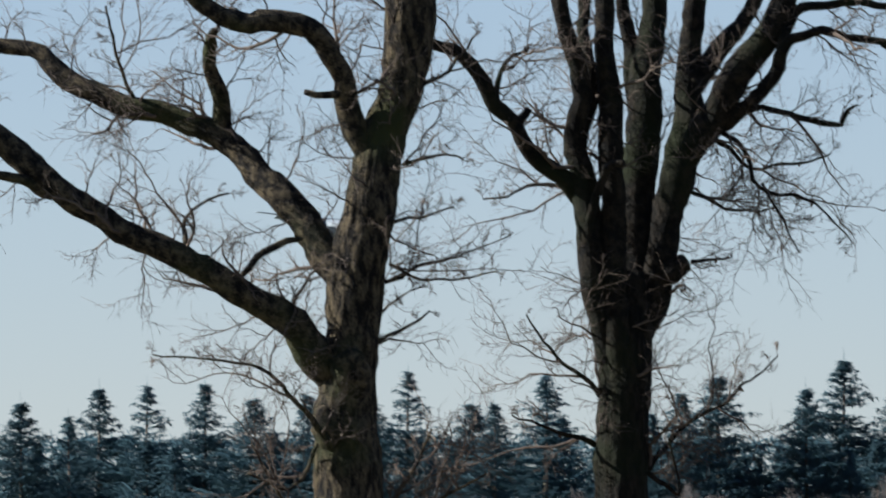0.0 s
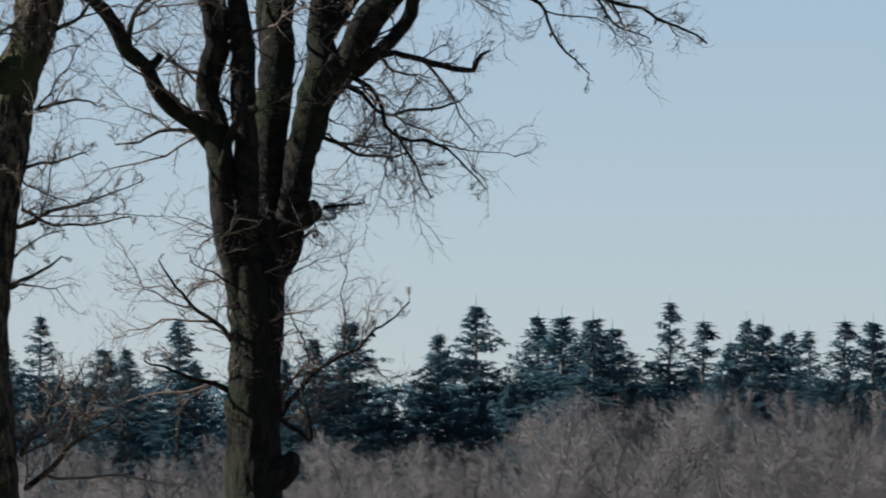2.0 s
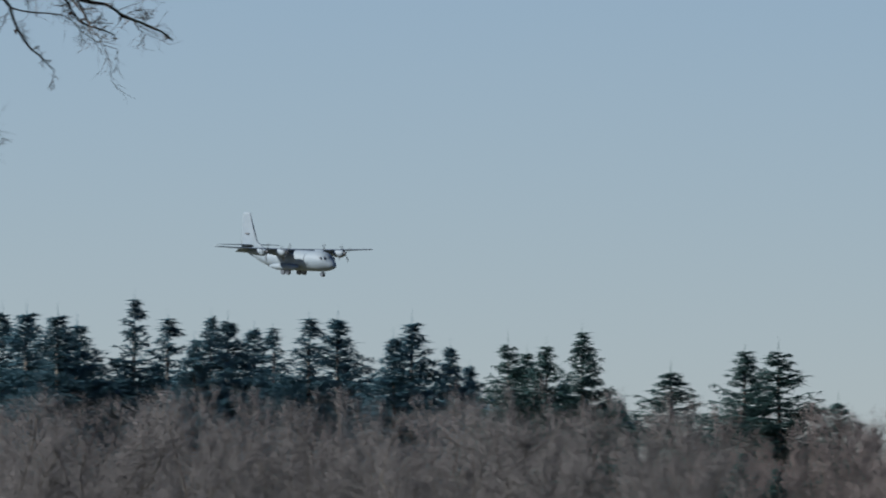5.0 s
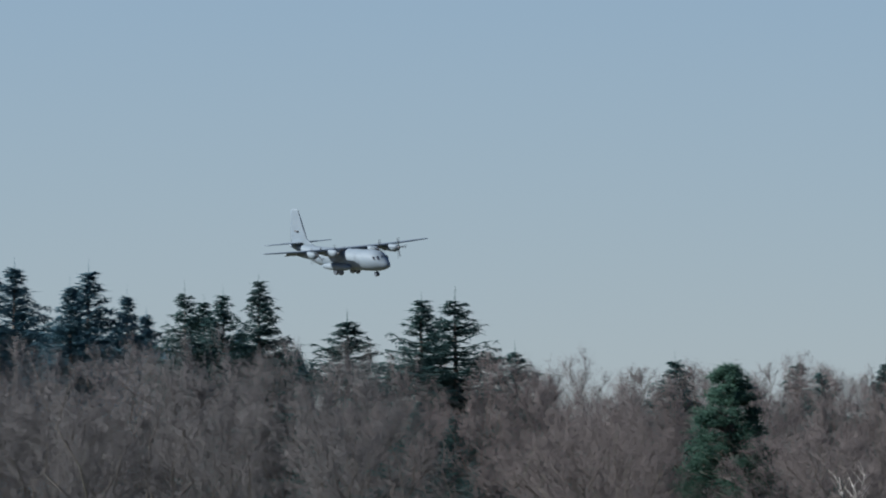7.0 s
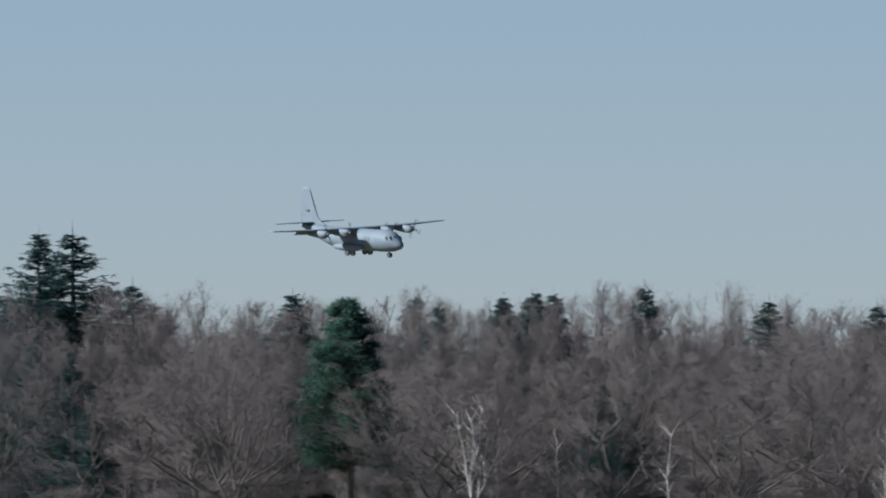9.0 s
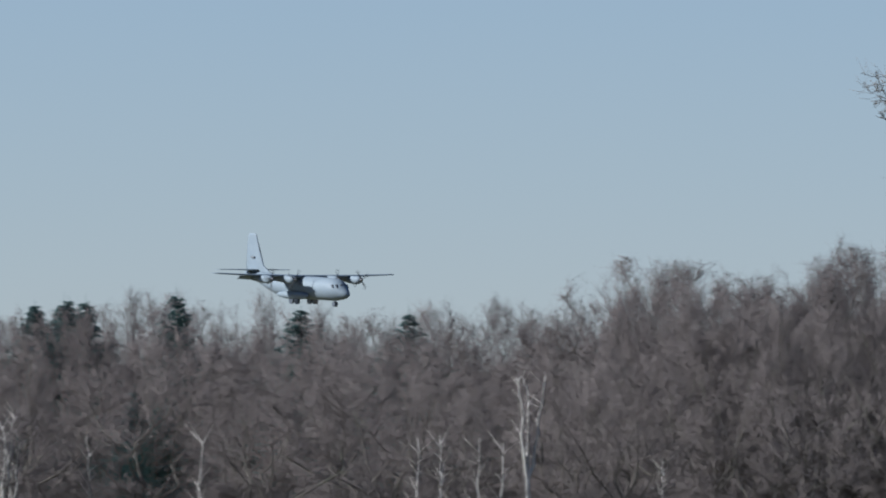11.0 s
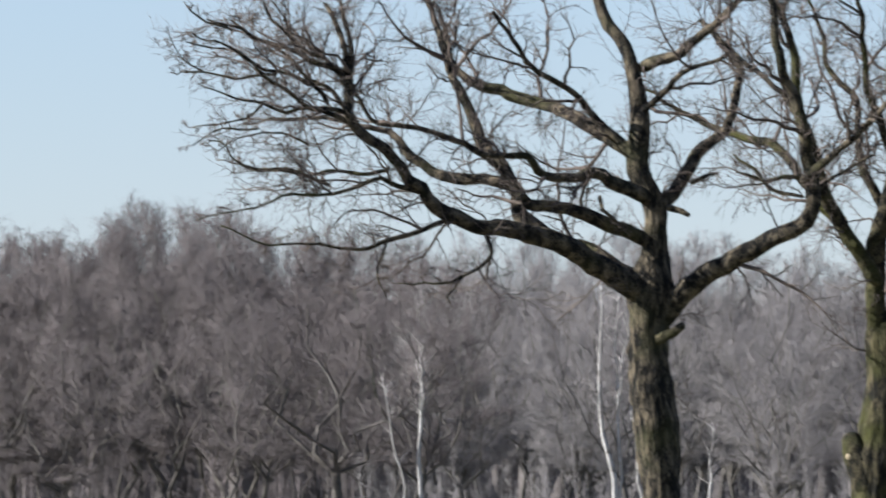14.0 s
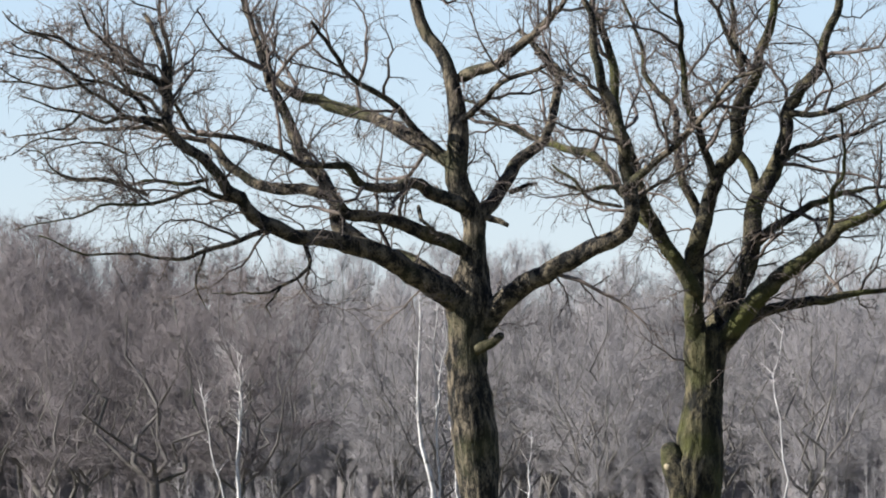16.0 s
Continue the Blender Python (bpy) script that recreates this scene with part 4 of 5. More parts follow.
limb(t3, (-0.15, 0.0, 4.3, 0.191), (-0.42, -0.1, 4.57, 0.178), (-0.8, -0.3, 4.8, 0.159), (-1.25, -0.6, 5.1, 0.146), (-1.93, -1.0, 5.33, 0.121), (-2.54, -1.4, 5.4, 0.102), (-2.92, -1.6, 5.55, 0.108), (-3.22, -1.8, 5.82, 0.089), (-3.52, -2.0, 6.08, 0.077), (-3.75, -2.1, 6.39, 0.07), (-4.13, -2.3, 6.69, 0.07), (-4.21, -2.3, 7.15, 0.054), (-4.25, -2.2, 7.68, 0.041), (-4.43, -2.0, 8.28, 0.029))
limb(t3, (-2.84, -1.6, 5.49, 0.037), (-3.52, -1.9, 5.25, 0.035), (-3.9, -2.1, 5.14, 0.03), (-4.51, -2.4, 5.06, 0.02), (-5.12, -2.7, 5.11, 0.015), (-5.87, -3.0, 5.33, 0.01))
limb(t3, (-3.24, -1.8, 5.82, 0.04), (-3.83, -2.2, 5.93, 0.032), (-4.36, -2.4, 5.82, 0.025), (-4.97, -2.7, 5.78, 0.02), (-5.57, -3.0, 5.59, 0.013), (-6.1, -3.2, 5.4, 0.008))
limb(t3, (-4.17, -2.3, 6.73, 0.035), (-4.74, -2.6, 6.96, 0.03), (-5.19, -2.9, 7.3, 0.025), (-5.72, -3.2, 7.68, 0.017), (-6.25, -3.4, 7.9, 0.01))
limb(t3, (-4.17, -2.3, 6.84, 0.035), (-4.66, -2.1, 7.37, 0.027), (-5.19, -2.0, 7.75, 0.02), (-5.8, -1.9, 8.13, 0.013))
limb(t3, (-3.68, -2.0, 6.12, 0.03), (-4.21, -1.8, 6.08, 0.025), (-4.74, -1.6, 6.01, 0.02), (-5.27, -1.4, 6.12, 0.015), (-6.03, -1.2, 6.24, 0.008))
limb(t3, (-0.3, 0.0, 4.61, 0.146), (-0.95, 0.3, 5.02, 0.121), (-1.48, 0.6, 5.25, 0.108), (-1.93, 0.8, 5.55, 0.108), (-2.01, 0.9, 5.86, 0.096), (-2.39, 1.1, 6.39, 0.096), (-2.62, 1.2, 6.84, 0.077), (-2.77, 1.3, 7.37, 0.064), (-2.92, 1.4, 7.83, 0.057), (-3.15, 1.5, 8.28, 0.045), (-3.45, 1.6, 9.04, 0.022))
limb(t3, (-2.05, 0.9, 5.97, 0.083), (-2.69, 1.0, 6.08, 0.077), (-3.15, 1.1, 6.2, 0.07), (-3.52, 1.2, 6.46, 0.064), (-3.68, 1.3, 6.65, 0.051), (-3.98, 1.4, 6.77, 0.038), (-4.51, 1.5, 6.92, 0.025), (-5.12, 1.6, 6.88, 0.016), (-5.72, 1.7, 6.77, 0.009))
limb(t3, (-2.39, 1.1, 6.37, 0.057), (-2.77, 0.9, 6.54, 0.045), (-3.22, 0.7, 6.69, 0.038), (-3.83, 0.5, 6.84, 0.032), (-4.21, 0.3, 7.3, 0.022), (-4.74, 0.1, 7.83, 0.013))
limb(t3, (-0.13, 0.0, 5.14, 0.096), (-0.38, -0.1, 5.27, 0.102), (-0.64, -0.4, 5.4, 0.096), (-1.17, -0.7, 5.55, 0.089), (-1.78, -1.0, 5.67, 0.083), (-1.93, -1.1, 5.78, 0.051))
limb(t3, (-0.15, 0.0, 5.74, 0.114), (-0.57, -0.3, 5.93, 0.096), (-1.02, -0.6, 6.08, 0.077), (-1.25, -0.8, 6.05, 0.07), (-1.63, -1.0, 6.01, 0.057), (-1.93, -1.2, 6.24, 0.054), (-2.31, -1.4, 6.31, 0.035), (-2.84, -1.6, 6.46, 0.022))
limb(t3, (-0.33, 0.0, 6.27, 0.108), (-0.53, 0.1, 6.46, 0.105), (-0.95, 0.4, 6.77, 0.096), (-1.33, 0.7, 6.99, 0.089), (-1.93, 1.0, 7.15, 0.083), (-2.39, 1.3, 7.37, 0.077), (-2.69, 1.5, 7.6, 0.057), (-2.92, 1.7, 7.98, 0.038), (-3.15, 1.9, 8.43, 0.022))
limb(t3, (-0.53, 0.1, 6.46, 0.057), (-0.72, 0.1, 6.68, 0.057), (-1.17, 0.0, 7.15, 0.045), (-1.63, -0.2, 7.45, 0.038), (-2.01, -0.4, 7.9, 0.032), (-2.31, -0.6, 8.28, 0.022))
limb(t3, (-0.87, -0.5, 5.78, 0.032), (-0.8, -0.6, 5.59, 0.029), (-0.62, -0.7, 5.46, 0.022))
limb(t3, (-0.27, 0.2, 7.56, 0.083), (0.23, -0.1, 7.75, 0.07), (0.64, -0.3, 8.06, 0.057), (1.02, -0.5, 8.51, 0.038), (1.48, -0.7, 9.19, 0.019))
limb(t3, (-0.08, 0.0, 5.71, 0.114), (0.23, 0.2, 5.97, 0.096), (0.43, 0.4, 6.43, 0.089), (0.8, 0.6, 6.69, 0.07), (0.91, 0.8, 7.15, 0.064), (0.95, 0.9, 7.6, 0.057), (0.72, 1.0, 7.9, 0.045), (0.49, 1.1, 8.21, 0.029))
limb(t3, (-0.38, 0.1, 6.92, 0.057), (-0.04, -0.2, 7.15, 0.045), (0.34, -0.5, 7.37, 0.035), (0.8, -0.8, 7.75, 0.025))
limb(t3, (0.38, 0.3, 6.01, 0.038), (0.57, 0.3, 6.08, 0.025), (0.72, 0.3, 6.07, 0.016))
limb(t3, (0.0, 0.0, 5.67, 0.051), (0.23, -0.2, 5.63, 0.041), (0.34, -0.3, 5.55, 0.032))
limb(t3, (-0.04, 0.0, 4.19, 0.166), (0.34, -0.2, 4.57, 0.146), (0.8, -0.5, 4.91, 0.134), (1.33, -0.8, 5.18, 0.121), (1.78, -1.1, 5.36, 0.114), (1.95, -1.2, 5.63, 0.108), (1.9, -1.3, 6.16, 0.096), (1.86, -1.4, 6.77, 0.083), (1.63, -1.5, 7.45, 0.07), (1.48, -1.6, 7.98, 0.057), (1.25, -1.7, 8.74, 0.029))
limb(t3, (1.87, -1.3, 6.01, 0.064), (2.31, -1.5, 6.39, 0.051), (2.84, -1.7, 6.84, 0.041), (3.3, -1.9, 7.37, 0.029), (3.75, -2.0, 7.6, 0.016))
limb(t3, (1.9, -1.2, 5.78, 0.032), (2.31, -1.0, 6.08, 0.025), (2.77, -0.8, 6.39, 0.019))
limb(t3, (1.86, -1.4, 6.77, 0.045), (1.48, -1.2, 7.3, 0.038), (1.02, -1.0, 7.6, 0.029), (0.64, -0.9, 7.98, 0.019))
limb(t3, (-0.08, -0.2, 3.89, 0.083), (0.1, -0.3, 3.95, 0.07), (0.27, -0.4, 4.0, 0.054))
limb(t3, (-0.15, 0.0, 3.43, 0.159), (-0.3, 0.0, 3.62, 0.146), (-0.42, 0.0, 3.8, 0.108))
limb(t3, (-2.39, -1.3, 5.29, 0.032), (-2.31, -1.4, 4.95, 0.029), (-2.69, -1.6, 4.72, 0.019), (-3.22, -1.8, 4.57, 0.013), (-3.6, -2.0, 4.57, 0.006))
limb(t3, (-2.69, -1.6, 4.72, 0.016), (-2.84, -1.7, 4.42, 0.013), (-2.77, -1.7, 4.27, 0.006))
limb(t3, (-3.68, -1.9, 5.21, 0.019), (-3.79, -2.0, 4.72, 0.016), (-3.68, -2.1, 4.38, 0.006))
limb(t3, (1.82, -1.2, 5.78, 0.025), (1.48, -1.1, 5.9, 0.025), (1.17, -1.0, 6.12, 0.025), (0.93, -0.9, 6.4, 0.016))
limb(t3, (-4.23, -2.3, 6.88, 0.034), (-4.68, -2.5, 6.92, 0.03), (-5.04, -2.6, 6.9, 0.025), (-5.3, -2.7, 7.01, 0.021), (-5.56, -2.8, 7.06, 0.017), (-6.06, -3.0, 7.15, 0.009))
limb(t3, (-4.18, -2.2, 7.06, 0.042), (-4.38, -2.2, 7.44, 0.038), (-4.94, -2.3, 7.65, 0.03), (-5.25, -2.4, 7.74, 0.027), (-5.56, -2.5, 7.98, 0.021), (-6.03, -2.6, 8.17, 0.011))
limb(t3, (-4.48, -2.4, 7.01, 0.034), (-4.68, -2.5, 7.26, 0.03), (-5.09, -2.6, 7.39, 0.025), (-5.25, -2.6, 7.4, 0.023), (-5.71, -2.8, 7.67, 0.017), (-6.25, -3.0, 7.83, 0.009))
limb(t3, (-5.15, -2.6, 7.37, 0.021), (-5.76, -2.7, 7.34, 0.017), (-6.12, -2.8, 7.41, 0.013), (-6.48, -2.9, 7.37, 0.008))
limb(t3, (-4.46, -2.2, 5.91, 0.025), (-4.84, -2.3, 6.04, 0.023), (-5.0, -2.3, 6.08, 0.021), (-5.35, -2.4, 6.14, 0.017), (-5.66, -2.5, 6.19, 0.015), (-5.86, -2.6, 6.37, 0.011), (-6.1, -2.6, 6.43, 0.008))
limb(t3, (-5.34, -2.7, 6.96, 0.019), (-5.61, -2.8, 6.77, 0.015), (-5.99, -2.9, 6.65, 0.011), (-6.29, -3.0, 6.65, 0.008))
limb(t3, (-5.4, -2.6, 6.65, 0.017), (-5.91, -2.7, 6.6, 0.013), (-6.25, -2.8, 6.43, 0.008))
limb(t3, (-4.18, -2.3, 7.07, 0.042), (-4.16, -2.3, 7.53, 0.038), (-4.21, -2.2, 7.83, 0.034), (-4.26, -2.1, 8.13, 0.03), (-4.28, -2.0, 8.74, 0.019))
limb(t3, (-4.59, -2.2, 7.62, 0.027), (-4.94, -2.3, 7.78, 0.023), (-5.25, -2.4, 8.18, 0.019), (-5.42, -2.5, 8.51, 0.011))
limb(t3, (-5.71, -2.5, 7.95, 0.019), (-6.12, -2.6, 8.18, 0.015), (-6.33, -2.7, 8.36, 0.009))
limb(t3, (-4.89, -2.3, 7.72, 0.021), (-5.04, -2.2, 7.98, 0.017), (-5.09, -2.1, 8.28, 0.013), (-5.15, -2.0, 8.59, 0.009))
limb(t3, (-6.12, -2.8, 7.41, 0.013), (-6.37, -2.9, 7.62, 0.009), (-6.57, -3.0, 7.83, 0.007))
limb(t3, (-4.74, -1.9, 6.46, 0.019), (-5.19, -2.0, 6.65, 0.015), (-5.61, -2.1, 6.58, 0.011), (-5.95, -2.2, 6.39, 0.008))
finish_oak(t3, 21)

t4 = start_oak(192, 7.270, OAK_LABELS['mossy_oak'])
stem(t4, (0.0, 0.0, -0.3, 0.593), (-0.03, 0.0, -0.13, 0.415), (-0.03, 0.0, 1.61, 0.35), (0.02, 0.0, 2.24, 0.36), (0.07, 0.0, 2.87, 0.29), (0.12, 0.0, 3.51, 0.26), (0.14, 0.0, 4.06, 0.293), (0.16, 0.0, 4.3, 0.237))
limb(t4, (0.04, 0.0, 3.82, 0.166), (-0.03, -0.2, 4.61, 0.14), (-0.04, -0.3, 5.17, 0.14), (0.12, -0.4, 5.8, 0.113), (0.28, -0.5, 6.28, 0.1), (0.55, -0.6, 6.99, 0.086), (0.79, -0.7, 7.86, 0.073), (1.11, -0.8, 8.57, 0.06), (1.27, -0.9, 9.52, 0.03))
limb(t4, (-0.04, -0.3, 4.85, 0.126), (-0.4, -0.5, 5.41, 0.1), (-0.71, -0.7, 5.96, 0.093), (-0.89, -0.8, 6.43, 0.08), (-0.99, -0.9, 7.07, 0.073), (-1.19, -1.0, 7.86, 0.06), (-1.34, -1.1, 8.57, 0.047), (-1.5, -1.2, 9.36, 0.026))
limb(t4, (0.2, 0.1, 4.06, 0.199), (0.63, 0.3, 4.93, 0.146), (0.79, 0.4, 5.56, 0.133), (0.87, 0.5, 6.12, 0.126), (1.15, 0.6, 6.59, 0.113), (1.34, 0.7, 7.3, 0.093), (1.7, 0.8, 8.02, 0.08), (1.98, 0.9, 8.73, 0.06), (2.14, 1.0, 9.76, 0.03))
limb(t4, (0.28, 0.0, 3.98, 0.173), (0.79, -0.3, 4.61, 0.133), (1.34, -0.5, 5.09, 0.113), (1.82, -0.7, 5.48, 0.093), (2.45, -0.9, 5.88, 0.066), (3.24, -1.1, 6.2, 0.033), (4.11, -1.3, 6.67, 0.017))
limb(t4, (0.55, 0.2, 4.3, 0.119), (0.95, 0.4, 4.54, 0.086), (1.42, 0.6, 4.61, 0.073), (1.9, 0.8, 4.69, 0.06), (2.53, 1.0, 4.85, 0.036), (3.56, 1.3, 5.09, 0.017))
limb(t4, (0.85, 0.4, 5.48, 0.08), (1.34, 0.7, 5.88, 0.06), (1.82, 1.0, 6.08, 0.047), (2.45, 1.3, 6.28, 0.026), (3.24, 1.6, 6.35, 0.013))
limb(t4, (0.12, -0.4, 5.72, 0.08), (-0.16, -0.2, 6.43, 0.06), (-0.32, 0.0, 7.15, 0.047), (-0.63, 0.2, 7.78, 0.04), (-0.87, 0.4, 8.57, 0.026), (-1.11, 0.5, 9.28, 0.013))
limb(t4, (-0.32, -0.5, 5.33, 0.08), (-0.75, -0.2, 5.84, 0.073), (-1.03, 0.0, 6.2, 0.066), (-1.42, 0.3, 6.69, 0.066), (-1.98, 0.6, 6.89, 0.053), (-2.53, 0.9, 7.07, 0.04), (-3.01, 1.2, 7.38, 0.023), (-3.4, 1.4, 7.54, 0.013))
limb(t4, (0.28, -0.5, 6.28, 0.066), (0.0, -0.8, 6.99, 0.057), (-0.16, -1.0, 7.7, 0.047), (-0.24, -1.2, 8.41, 0.036), (-0.4, -1.4, 9.36, 0.02))
limb(t4, (0.87, 0.5, 6.12, 0.073), (0.63, 0.8, 6.83, 0.06), (0.67, 1.0, 7.62, 0.05), (0.55, 1.2, 8.41, 0.04), (0.47, 1.4, 9.36, 0.023))
limb(t4, (1.34, 0.7, 7.3, 0.053), (1.82, 0.5, 7.38, 0.043), (2.45, 0.3, 7.62, 0.03), (3.08, 0.1, 8.02, 0.017))
limb(t4, (1.15, 0.6, 6.59, 0.053), (1.58, 0.9, 6.87, 0.043), (2.14, 1.2, 6.99, 0.03), (2.77, 1.5, 7.3, 0.017))
limb(t4, (-0.71, -0.7, 5.92, 0.047), (-1.19, -1.0, 6.2, 0.036), (-1.58, -1.2, 6.12, 0.026), (-1.98, -1.4, 6.28, 0.013))
limb(t4, (1.82, -0.7, 5.48, 0.047), (1.9, -0.9, 6.04, 0.036), (2.06, -1.1, 6.59, 0.026), (1.98, -1.3, 7.22, 0.017))
limb(t4, (0.79, -0.7, 7.86, 0.047), (0.4, -0.9, 8.33, 0.036), (0.08, -1.1, 8.96, 0.023))
limb(t4, (-0.14, -0.1, 1.95, 0.22), (-0.27, -0.14, 2.3, 0.20), (-0.36, -0.12, 2.62, 0.13))
scar(t4, -0.40, -0.26, 2.34, 0.06)
limb(t4, (-0.04, 0.0, 2.32, 0.133), (-0.17, 0.0, 2.64, 0.106), (-0.25, 0.0, 2.81, 0.053))
limb(t4, (0.06, 0.0, 3.03, 0.159), (0.22, 0.0, 3.29, 0.153), (0.3, 0.0, 3.44, 0.1))
finish_oak(t4, 28)


# ---- the transport aircraft ----
def ring(x, y, z, ry, rz, n=20, flat=1.0):
    return [Vector((x, y + ry * math.cos(2 * math.pi * k / n), z + rz * math.sin(2 * math.pi * k / n) * (flat if math.sin(2 * math.pi * k / n) < 0 else 1))) for k in range(n)]


def foil(x, chord, thick, y, z, upright=False, n=9):
    """An aerofoil section with its leading edge at x."""
    up, low = [], []
    for k in range(n):
        f = k / (n - 1)
        t = thick * 2.6 * (0.2969 * math.sqrt(f) - 0.126 * f - 0.3516 * f * f + 0.2843 * f ** 3 - 0.1015 * f ** 4) * 1.9
        up.append((x - f * chord, t))
        low.append((x - f * chord, -t * 0.7))
    loop = up + low[-2:0:-1]
    return [Vector((a, b, z)) if upright else Vector((a, y, z + b)) for a, b in loop]


def aircraft():
    e = new("transport_aircraft")
    f = Shape()
    f.loft([ring(x, 0, z, a, b) for x, z, a, b in ((14.6, -2.85, 0.12, 0.12), (14.35, -2.8, 0.55, 0.5), (13.7, -2.7, 0.95, 0.9), (13.0, -2.5, 1.3, 1.25), (12.3, -2.25, 1.65, 1.65), (11.2, -2.08, 1.98, 1.98),
                                                   (9.8, -2.0, 2.13, 2.13), (7, -2, 2.15, 2.15), (2, -2, 2.15, 2.15), (-5, -2, 2.15, 2.15), (-8, -1.75, 2.05, 1.9),
                                                   (-11, -1.25, 1.8, 1.5), (-14, -0.65, 1.35, 1.05), (-17, -0.15, 0.8, 0.62), (-19.6, 0.15, 0.2, 0.2))])
    fus = part("fuselage", f, M_GREY, e, "rounded light grey fuselage")
    for y0, y1, x, z in ((-0.55, 0.55, 12.95, -1.28), (-1.35, -0.65, 12.6, -1.3), (0.65, 1.35, 12.6, -1.3), (-1.75, -1.45, 11.9, -1.35), (1.45, 1.75, 11.9, -1.35)):
        w = Shape()
        w.loft([[Vector((x + 0.18, y0, z - 0.33)), Vector((x + 0.18, y1, z - 0.33)), Vector((x - 0.22, y1, z + 0.3)), Vector((x - 0.22, y0, z + 0.3))],
                [Vector((x - 0.3, y0, z - 0.33)), Vector((x - 0.3, y1, z - 0.33)), Vector((x - 0.6, y1, z + 0.3)), Vector((x - 0.6, y0, z + 0.3))]])
        part("cockpit_window", w, M_DARK, fus, "dark glass", smooth=False)
    w = Shape()
    w.loft([foil(x, c, t, y, z) for y, x, c, t, z in ((-20.2, 1.2, 2.4, 0.22, 0.55), (-19.9, 1.25, 2.55, 0.28, 0.52), (-12, 1.6, 3.6, 0.45, 0.25), (-5, 1.75, 4.8, 0.62, 0.1), (0, 1.8, 4.9, 0.66, 0.05),
                                                     (5, 1.75, 4.8, 0.62, 0.1), (12, 1.6, 3.6, 0.45, 0.25), (19.9, 1.25, 2.55, 0.28, 0.52), (20.2, 1.2, 2.4, 0.22, 0.55))])
    part("wing", w, M_GREY, e)
    for sg in (-1, 1):
        for a, b in ((2.4, 7.4), (7.6, 13.4)):
            fl = Shape()
            fl.loft([[Vector((p.x * math.cos(0.5) + p.z * 0.48 - 1.9 + 0.07 * y, sg * y, p.z * math.cos(0.5) + p.x * 0.48 - 0.15 + 0.02 * y)) for p in foil(0, 2.0 - 0.04 * y, 0.14, 0, 0)] for y in (a, b)])
            part("flap", fl, M_GREY, e, "lowered grey flap")
    for sg in (-1, 1):
        for y in (4.95, 10.15):
            n = Shape()
            n.loft([ring(x, sg * y, z, r, q, 14) for x, z, r, q in ((4.6, -0.35, 0.32, 0.32), (4.5, -0.38, 0.52, 0.55), (3.6, -0.48, 0.64, 0.78), (2.0, -0.45, 0.66, 0.78), (0, -0.4, 0.6, 0.62), (-1.8, -0.42, 0.35, 0.35), (-2.2, -0.42, 0.28, 0.28))])
            nac = part("engine_nacelle", n, M_GREY, e)
            PROPS.append(propeller(nac, sg * y))
    v = Shape()
    v.loft([foil(x, c, t, 0, z, True) for z, x, c, t in ((-0.3, -8.8, 10.0, 0.22), (0.6, -11.4, 7.6, 0.3), (1.6, -13.2, 6.0, 0.32), (6.6, -15.6, 3.3, 0.2), (7.3, -15.9, 2.7, 0.14), (7.6, -16.4, 1.8, 0.06))])
    part("tail_fin", v, M_GREY, e, "tall upright grey fin")
    g = Shape()
    g.loft([[Vector((-16.2, 0.18, 3.0)), Vector((-17.3, 0.18, 3.0)), Vector((-17.3, 0.18, 3.25)), Vector((-16.2, 0.18, 3.25))], [Vector((-16.2, -0.34, 3.0)), Vector((-17.3, -0.34, 3.0)), Vector((-17.3, -0.34, 3.25)), Vector((-16.2, -0.34, 3.25))]])
    part("fin_marking", g, M_BLADE, e, "plain dark bar of unreadable marking", smooth=False)
    h = Shape()
    h.loft([foil(x, c, t, y, 0.75) for y, x, c, t in ((-8.1, -16.0, 2.0, 0.12), (-7.8, -15.9, 2.2, 0.16), (0, -14.6, 4.6, 0.32), (7.8, -15.9, 2.2, 0.16), (8.1, -16.0, 2.0, 0.12))])
    part("tailplane", h, M_GREY, e)
    for sg in (-1, 1):
        p = Shape()
        p.loft([ring(x, sg * 2.15, -3.45, r, r * 0.95, 12) for x, r in ((4.6, 0.08), (4.0, 0.45), (2.6, 0.72), (-2.6, 0.75), (-4.6, 0.5), (-5.8, 0.08))])
        part("gear_fairing", p, M_GREY, e)
        for x in (0.9, -0.9):
            k = Shape()
            k.tube([Vector((x, sg * 1.85, -4.45)), Vector((x, sg * 2.3, -4.45))], [0.68, 0.68], 16)
            k.f.append(tuple(range(15, -1, -1)))
            part("main_wheel", k, M_DARK, e, smooth=False)
    k = Shape()
    k.tube([Vector((10.3, -0.35, -4.75)), Vector((10.3, 0.35, -4.75))], [0.48, 0.48], 14)
    k.f.append(tuple(range(13, -1, -1)))
    part("nose_wheel", k, M_DARK, e, smooth=False)
    k = Shape()
    k.tube([Vector((10.4, 0, -3.7)), Vector((10.3, 0, -4.75))], [0.14, 0.12], 8)
    part("nose_strut", k, M_GREY, e)
    for p in e.children:
        if not p.name.startswith(("wing", "flap", "engine")):
            p.location.x = 0.55
    return tagged(e, "grey four-engined propeller transport aircraft landing with wheels down", "aircraft")


PROPS = []


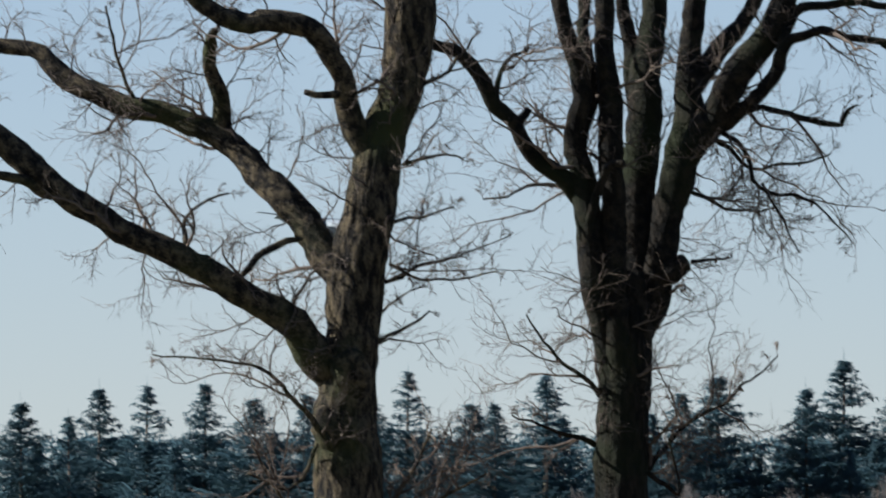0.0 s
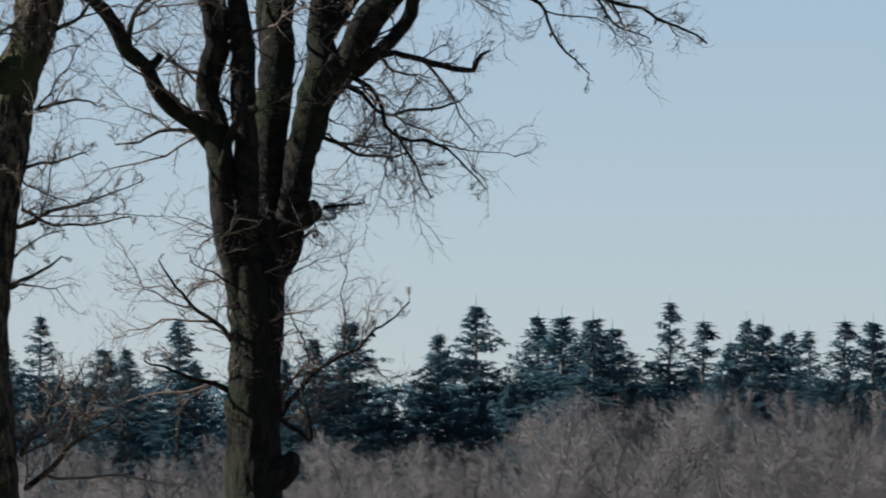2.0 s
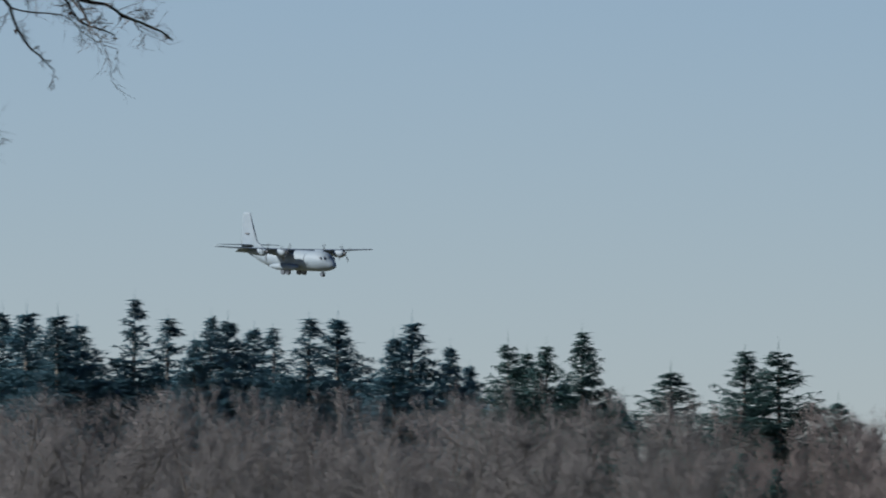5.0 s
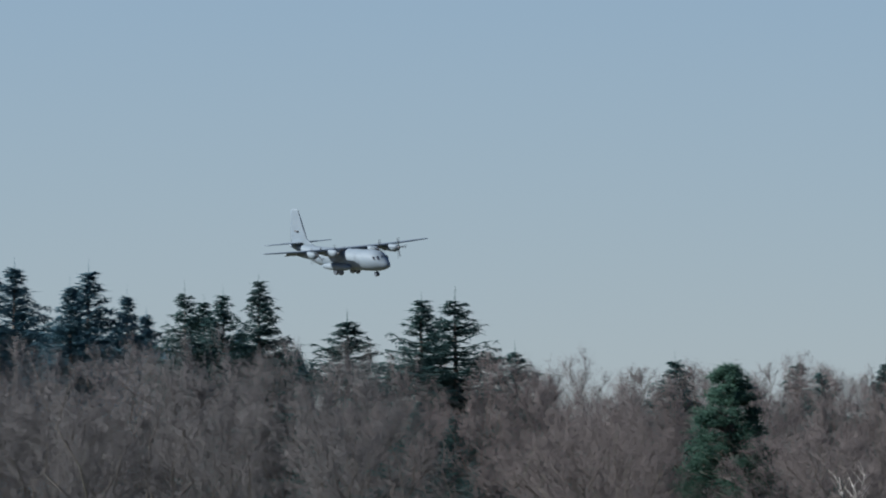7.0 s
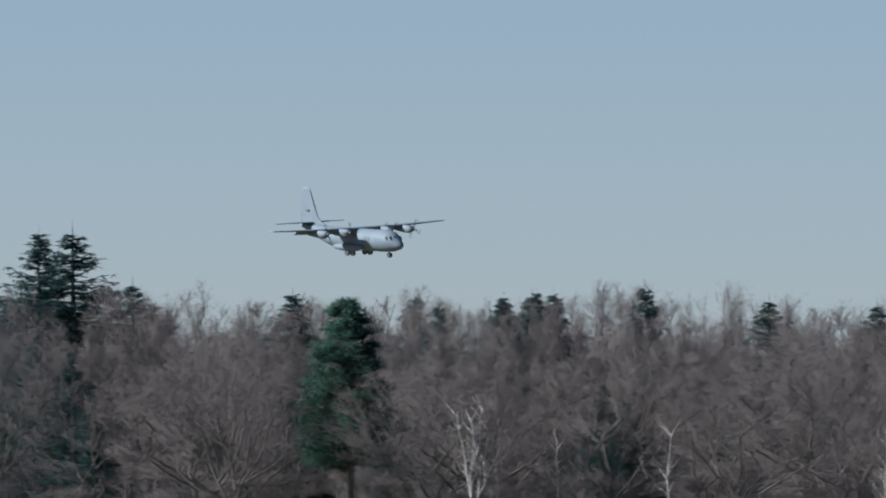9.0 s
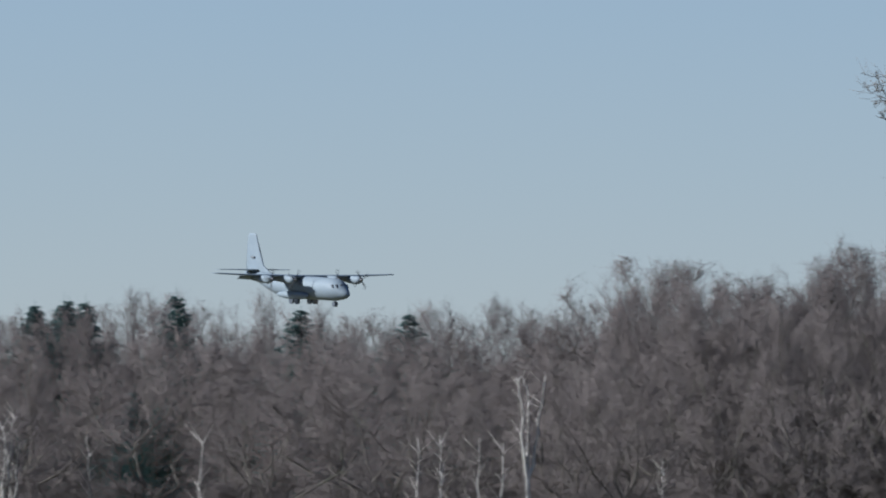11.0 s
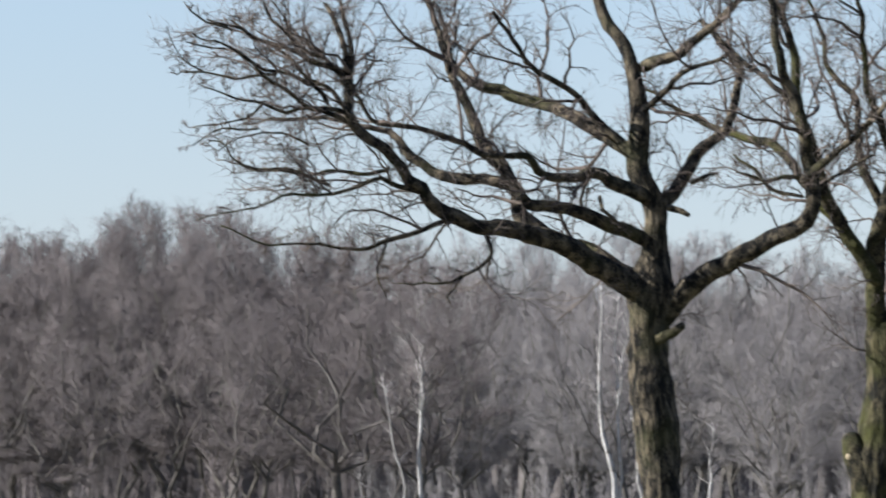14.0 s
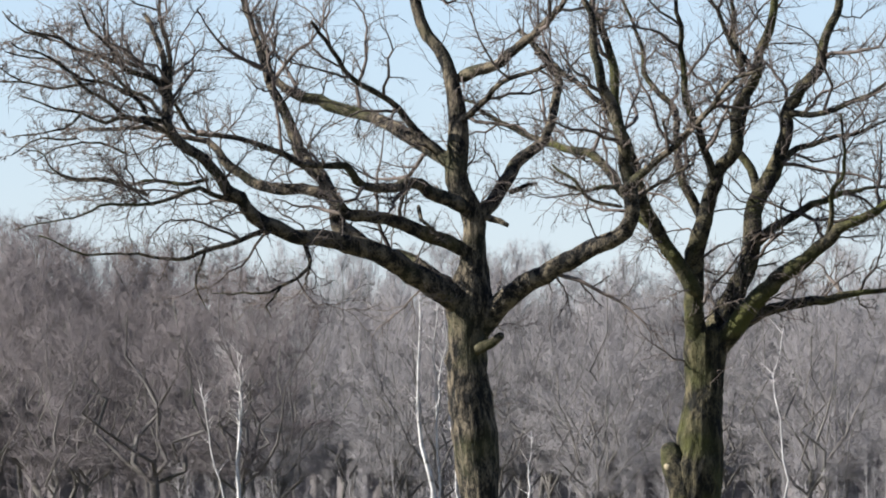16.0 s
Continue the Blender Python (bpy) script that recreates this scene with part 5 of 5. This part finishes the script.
def propeller(nacelle, y):
    s = Shape()
    s.tube([Vector((0, 0, 0)), Vector((0.35, 0, 0)), Vector((0.6, 0, 0))], [0.32, 0.25, 0.04], 10)
    for k in range(4):
        r = Matrix.Rotation(k * math.pi / 2, 3, "X")
        s.loft([[r @ Vector((0.05 + a * 0.03, b * w, z)) for a, b in ((1, -1), (1.4, 0), (1, 1), (-1, 0.6), (-1, -0.6))] for z, w in ((0.2, 0.08), (0.8, 0.12), (1.6, 0.13), (2.05, 0.08))])
    p = part("propeller", s, M_BLADE, nacelle, "dark four-bladed spinning propeller")
    p.location = (4.62, y, -0.35)
    return p


plane = aircraft()


def motions():
    walk(plane, [(t, pose(x, y, z, roll, 3.0, turn)) for t, x, y, z, roll, turn in (
    (0, -374.2, 3195.7, 117.95, -2.0, -45.73),
    (0.5, -350.9, 3161.5, 114.67, -2.0, -46.21),
    (1, -327.7, 3128.1, 111.16, -1.9, -46.69),
    (1.5, -304.8, 3095.2, 107.28, -1.9, -47.17),
    (2, -282.1, 3063.0, 104.52, -1.9, -47.66),
    (2.5, -259.6, 3031.4, 101.81, -1.9, -48.15),
    (3, -237.3, 3000.4, 99.16, -1.8, -48.65),
    (3.5, -216.0, 2969.9, 96.57, -1.8, -49.14),
    (4, -194.8, 2939.9, 93.43, -1.8, -49.63),
    (4.5, -173.8, 2910.4, 90.31, -1.1, -50.13),
    (5, -153.0, 2881.5, 87.26, 0.1, -50.64),
    (5.5, -132.3, 2853.0, 83.89, 1.8, -51.15),
    (6, -111.8, 2825.0, 80.48, 3.5, -51.66),
    (6.5, -91.4, 2797.4, 77.13, 4.7, -52.18),
    (7, -71.2, 2770.2, 73.85, 5.4, -52.71),
    (7.5, -51.1, 2743.5, 70.48, 5.7, -53.24),
    (8, -31.2, 2717.1, 67.52, 5.2, -53.77),
    (8.5, -11.4, 2691.1, 64.62, 4.6, -54.31),
    (9, 8.2, 2665.5, 62.17, 3.9, -54.86),
    (9.5, 27.7, 2640.2, 59.66, 3.0, -55.41),
    (10, 47.1, 2615.2, 57.20, 2.1, -55.97),
    (10.5, 66.3, 2590.5, 54.78, 1.2, -56.53),
    (11, 85.4, 2566.2, 52.44, 0.3, -57.09),
    (11.5, 104.4, 2542.1, 50.41, -0.6, -57.67),
    (12, 123.3, 2518.3, 48.85, -1.2, -58.24),
    (12.5, 142.0, 2494.7, 46.69, -1.4, -58.82),
    (13, 160.7, 2471.4, 43.84, -1.5, -59.41),
    (13.5, 179.2, 2448.4, 40.79, -1.2, -60.00),
    (14, 197.6, 2425.5, 37.79, -1.0, -60.60),
    (14.5, 215.9, 2402.9, 34.50, -0.8, -61.20),
    (15, 234.0, 2380.4, 31.26, -0.5, -61.81),
    (15.5, 252.1, 2358.2, 28.08, -0.2, -62.42),
    (16, 270.0, 2336.1, 24.95, 0.0, -63.04),
    )])
    for k, p in enumerate(PROPS):
        walk(p, [(i / 30, pose(4.62, p.location.y, -0.35, (i * 76 + k * 21) % 360)) for i in range(481)])


motions()
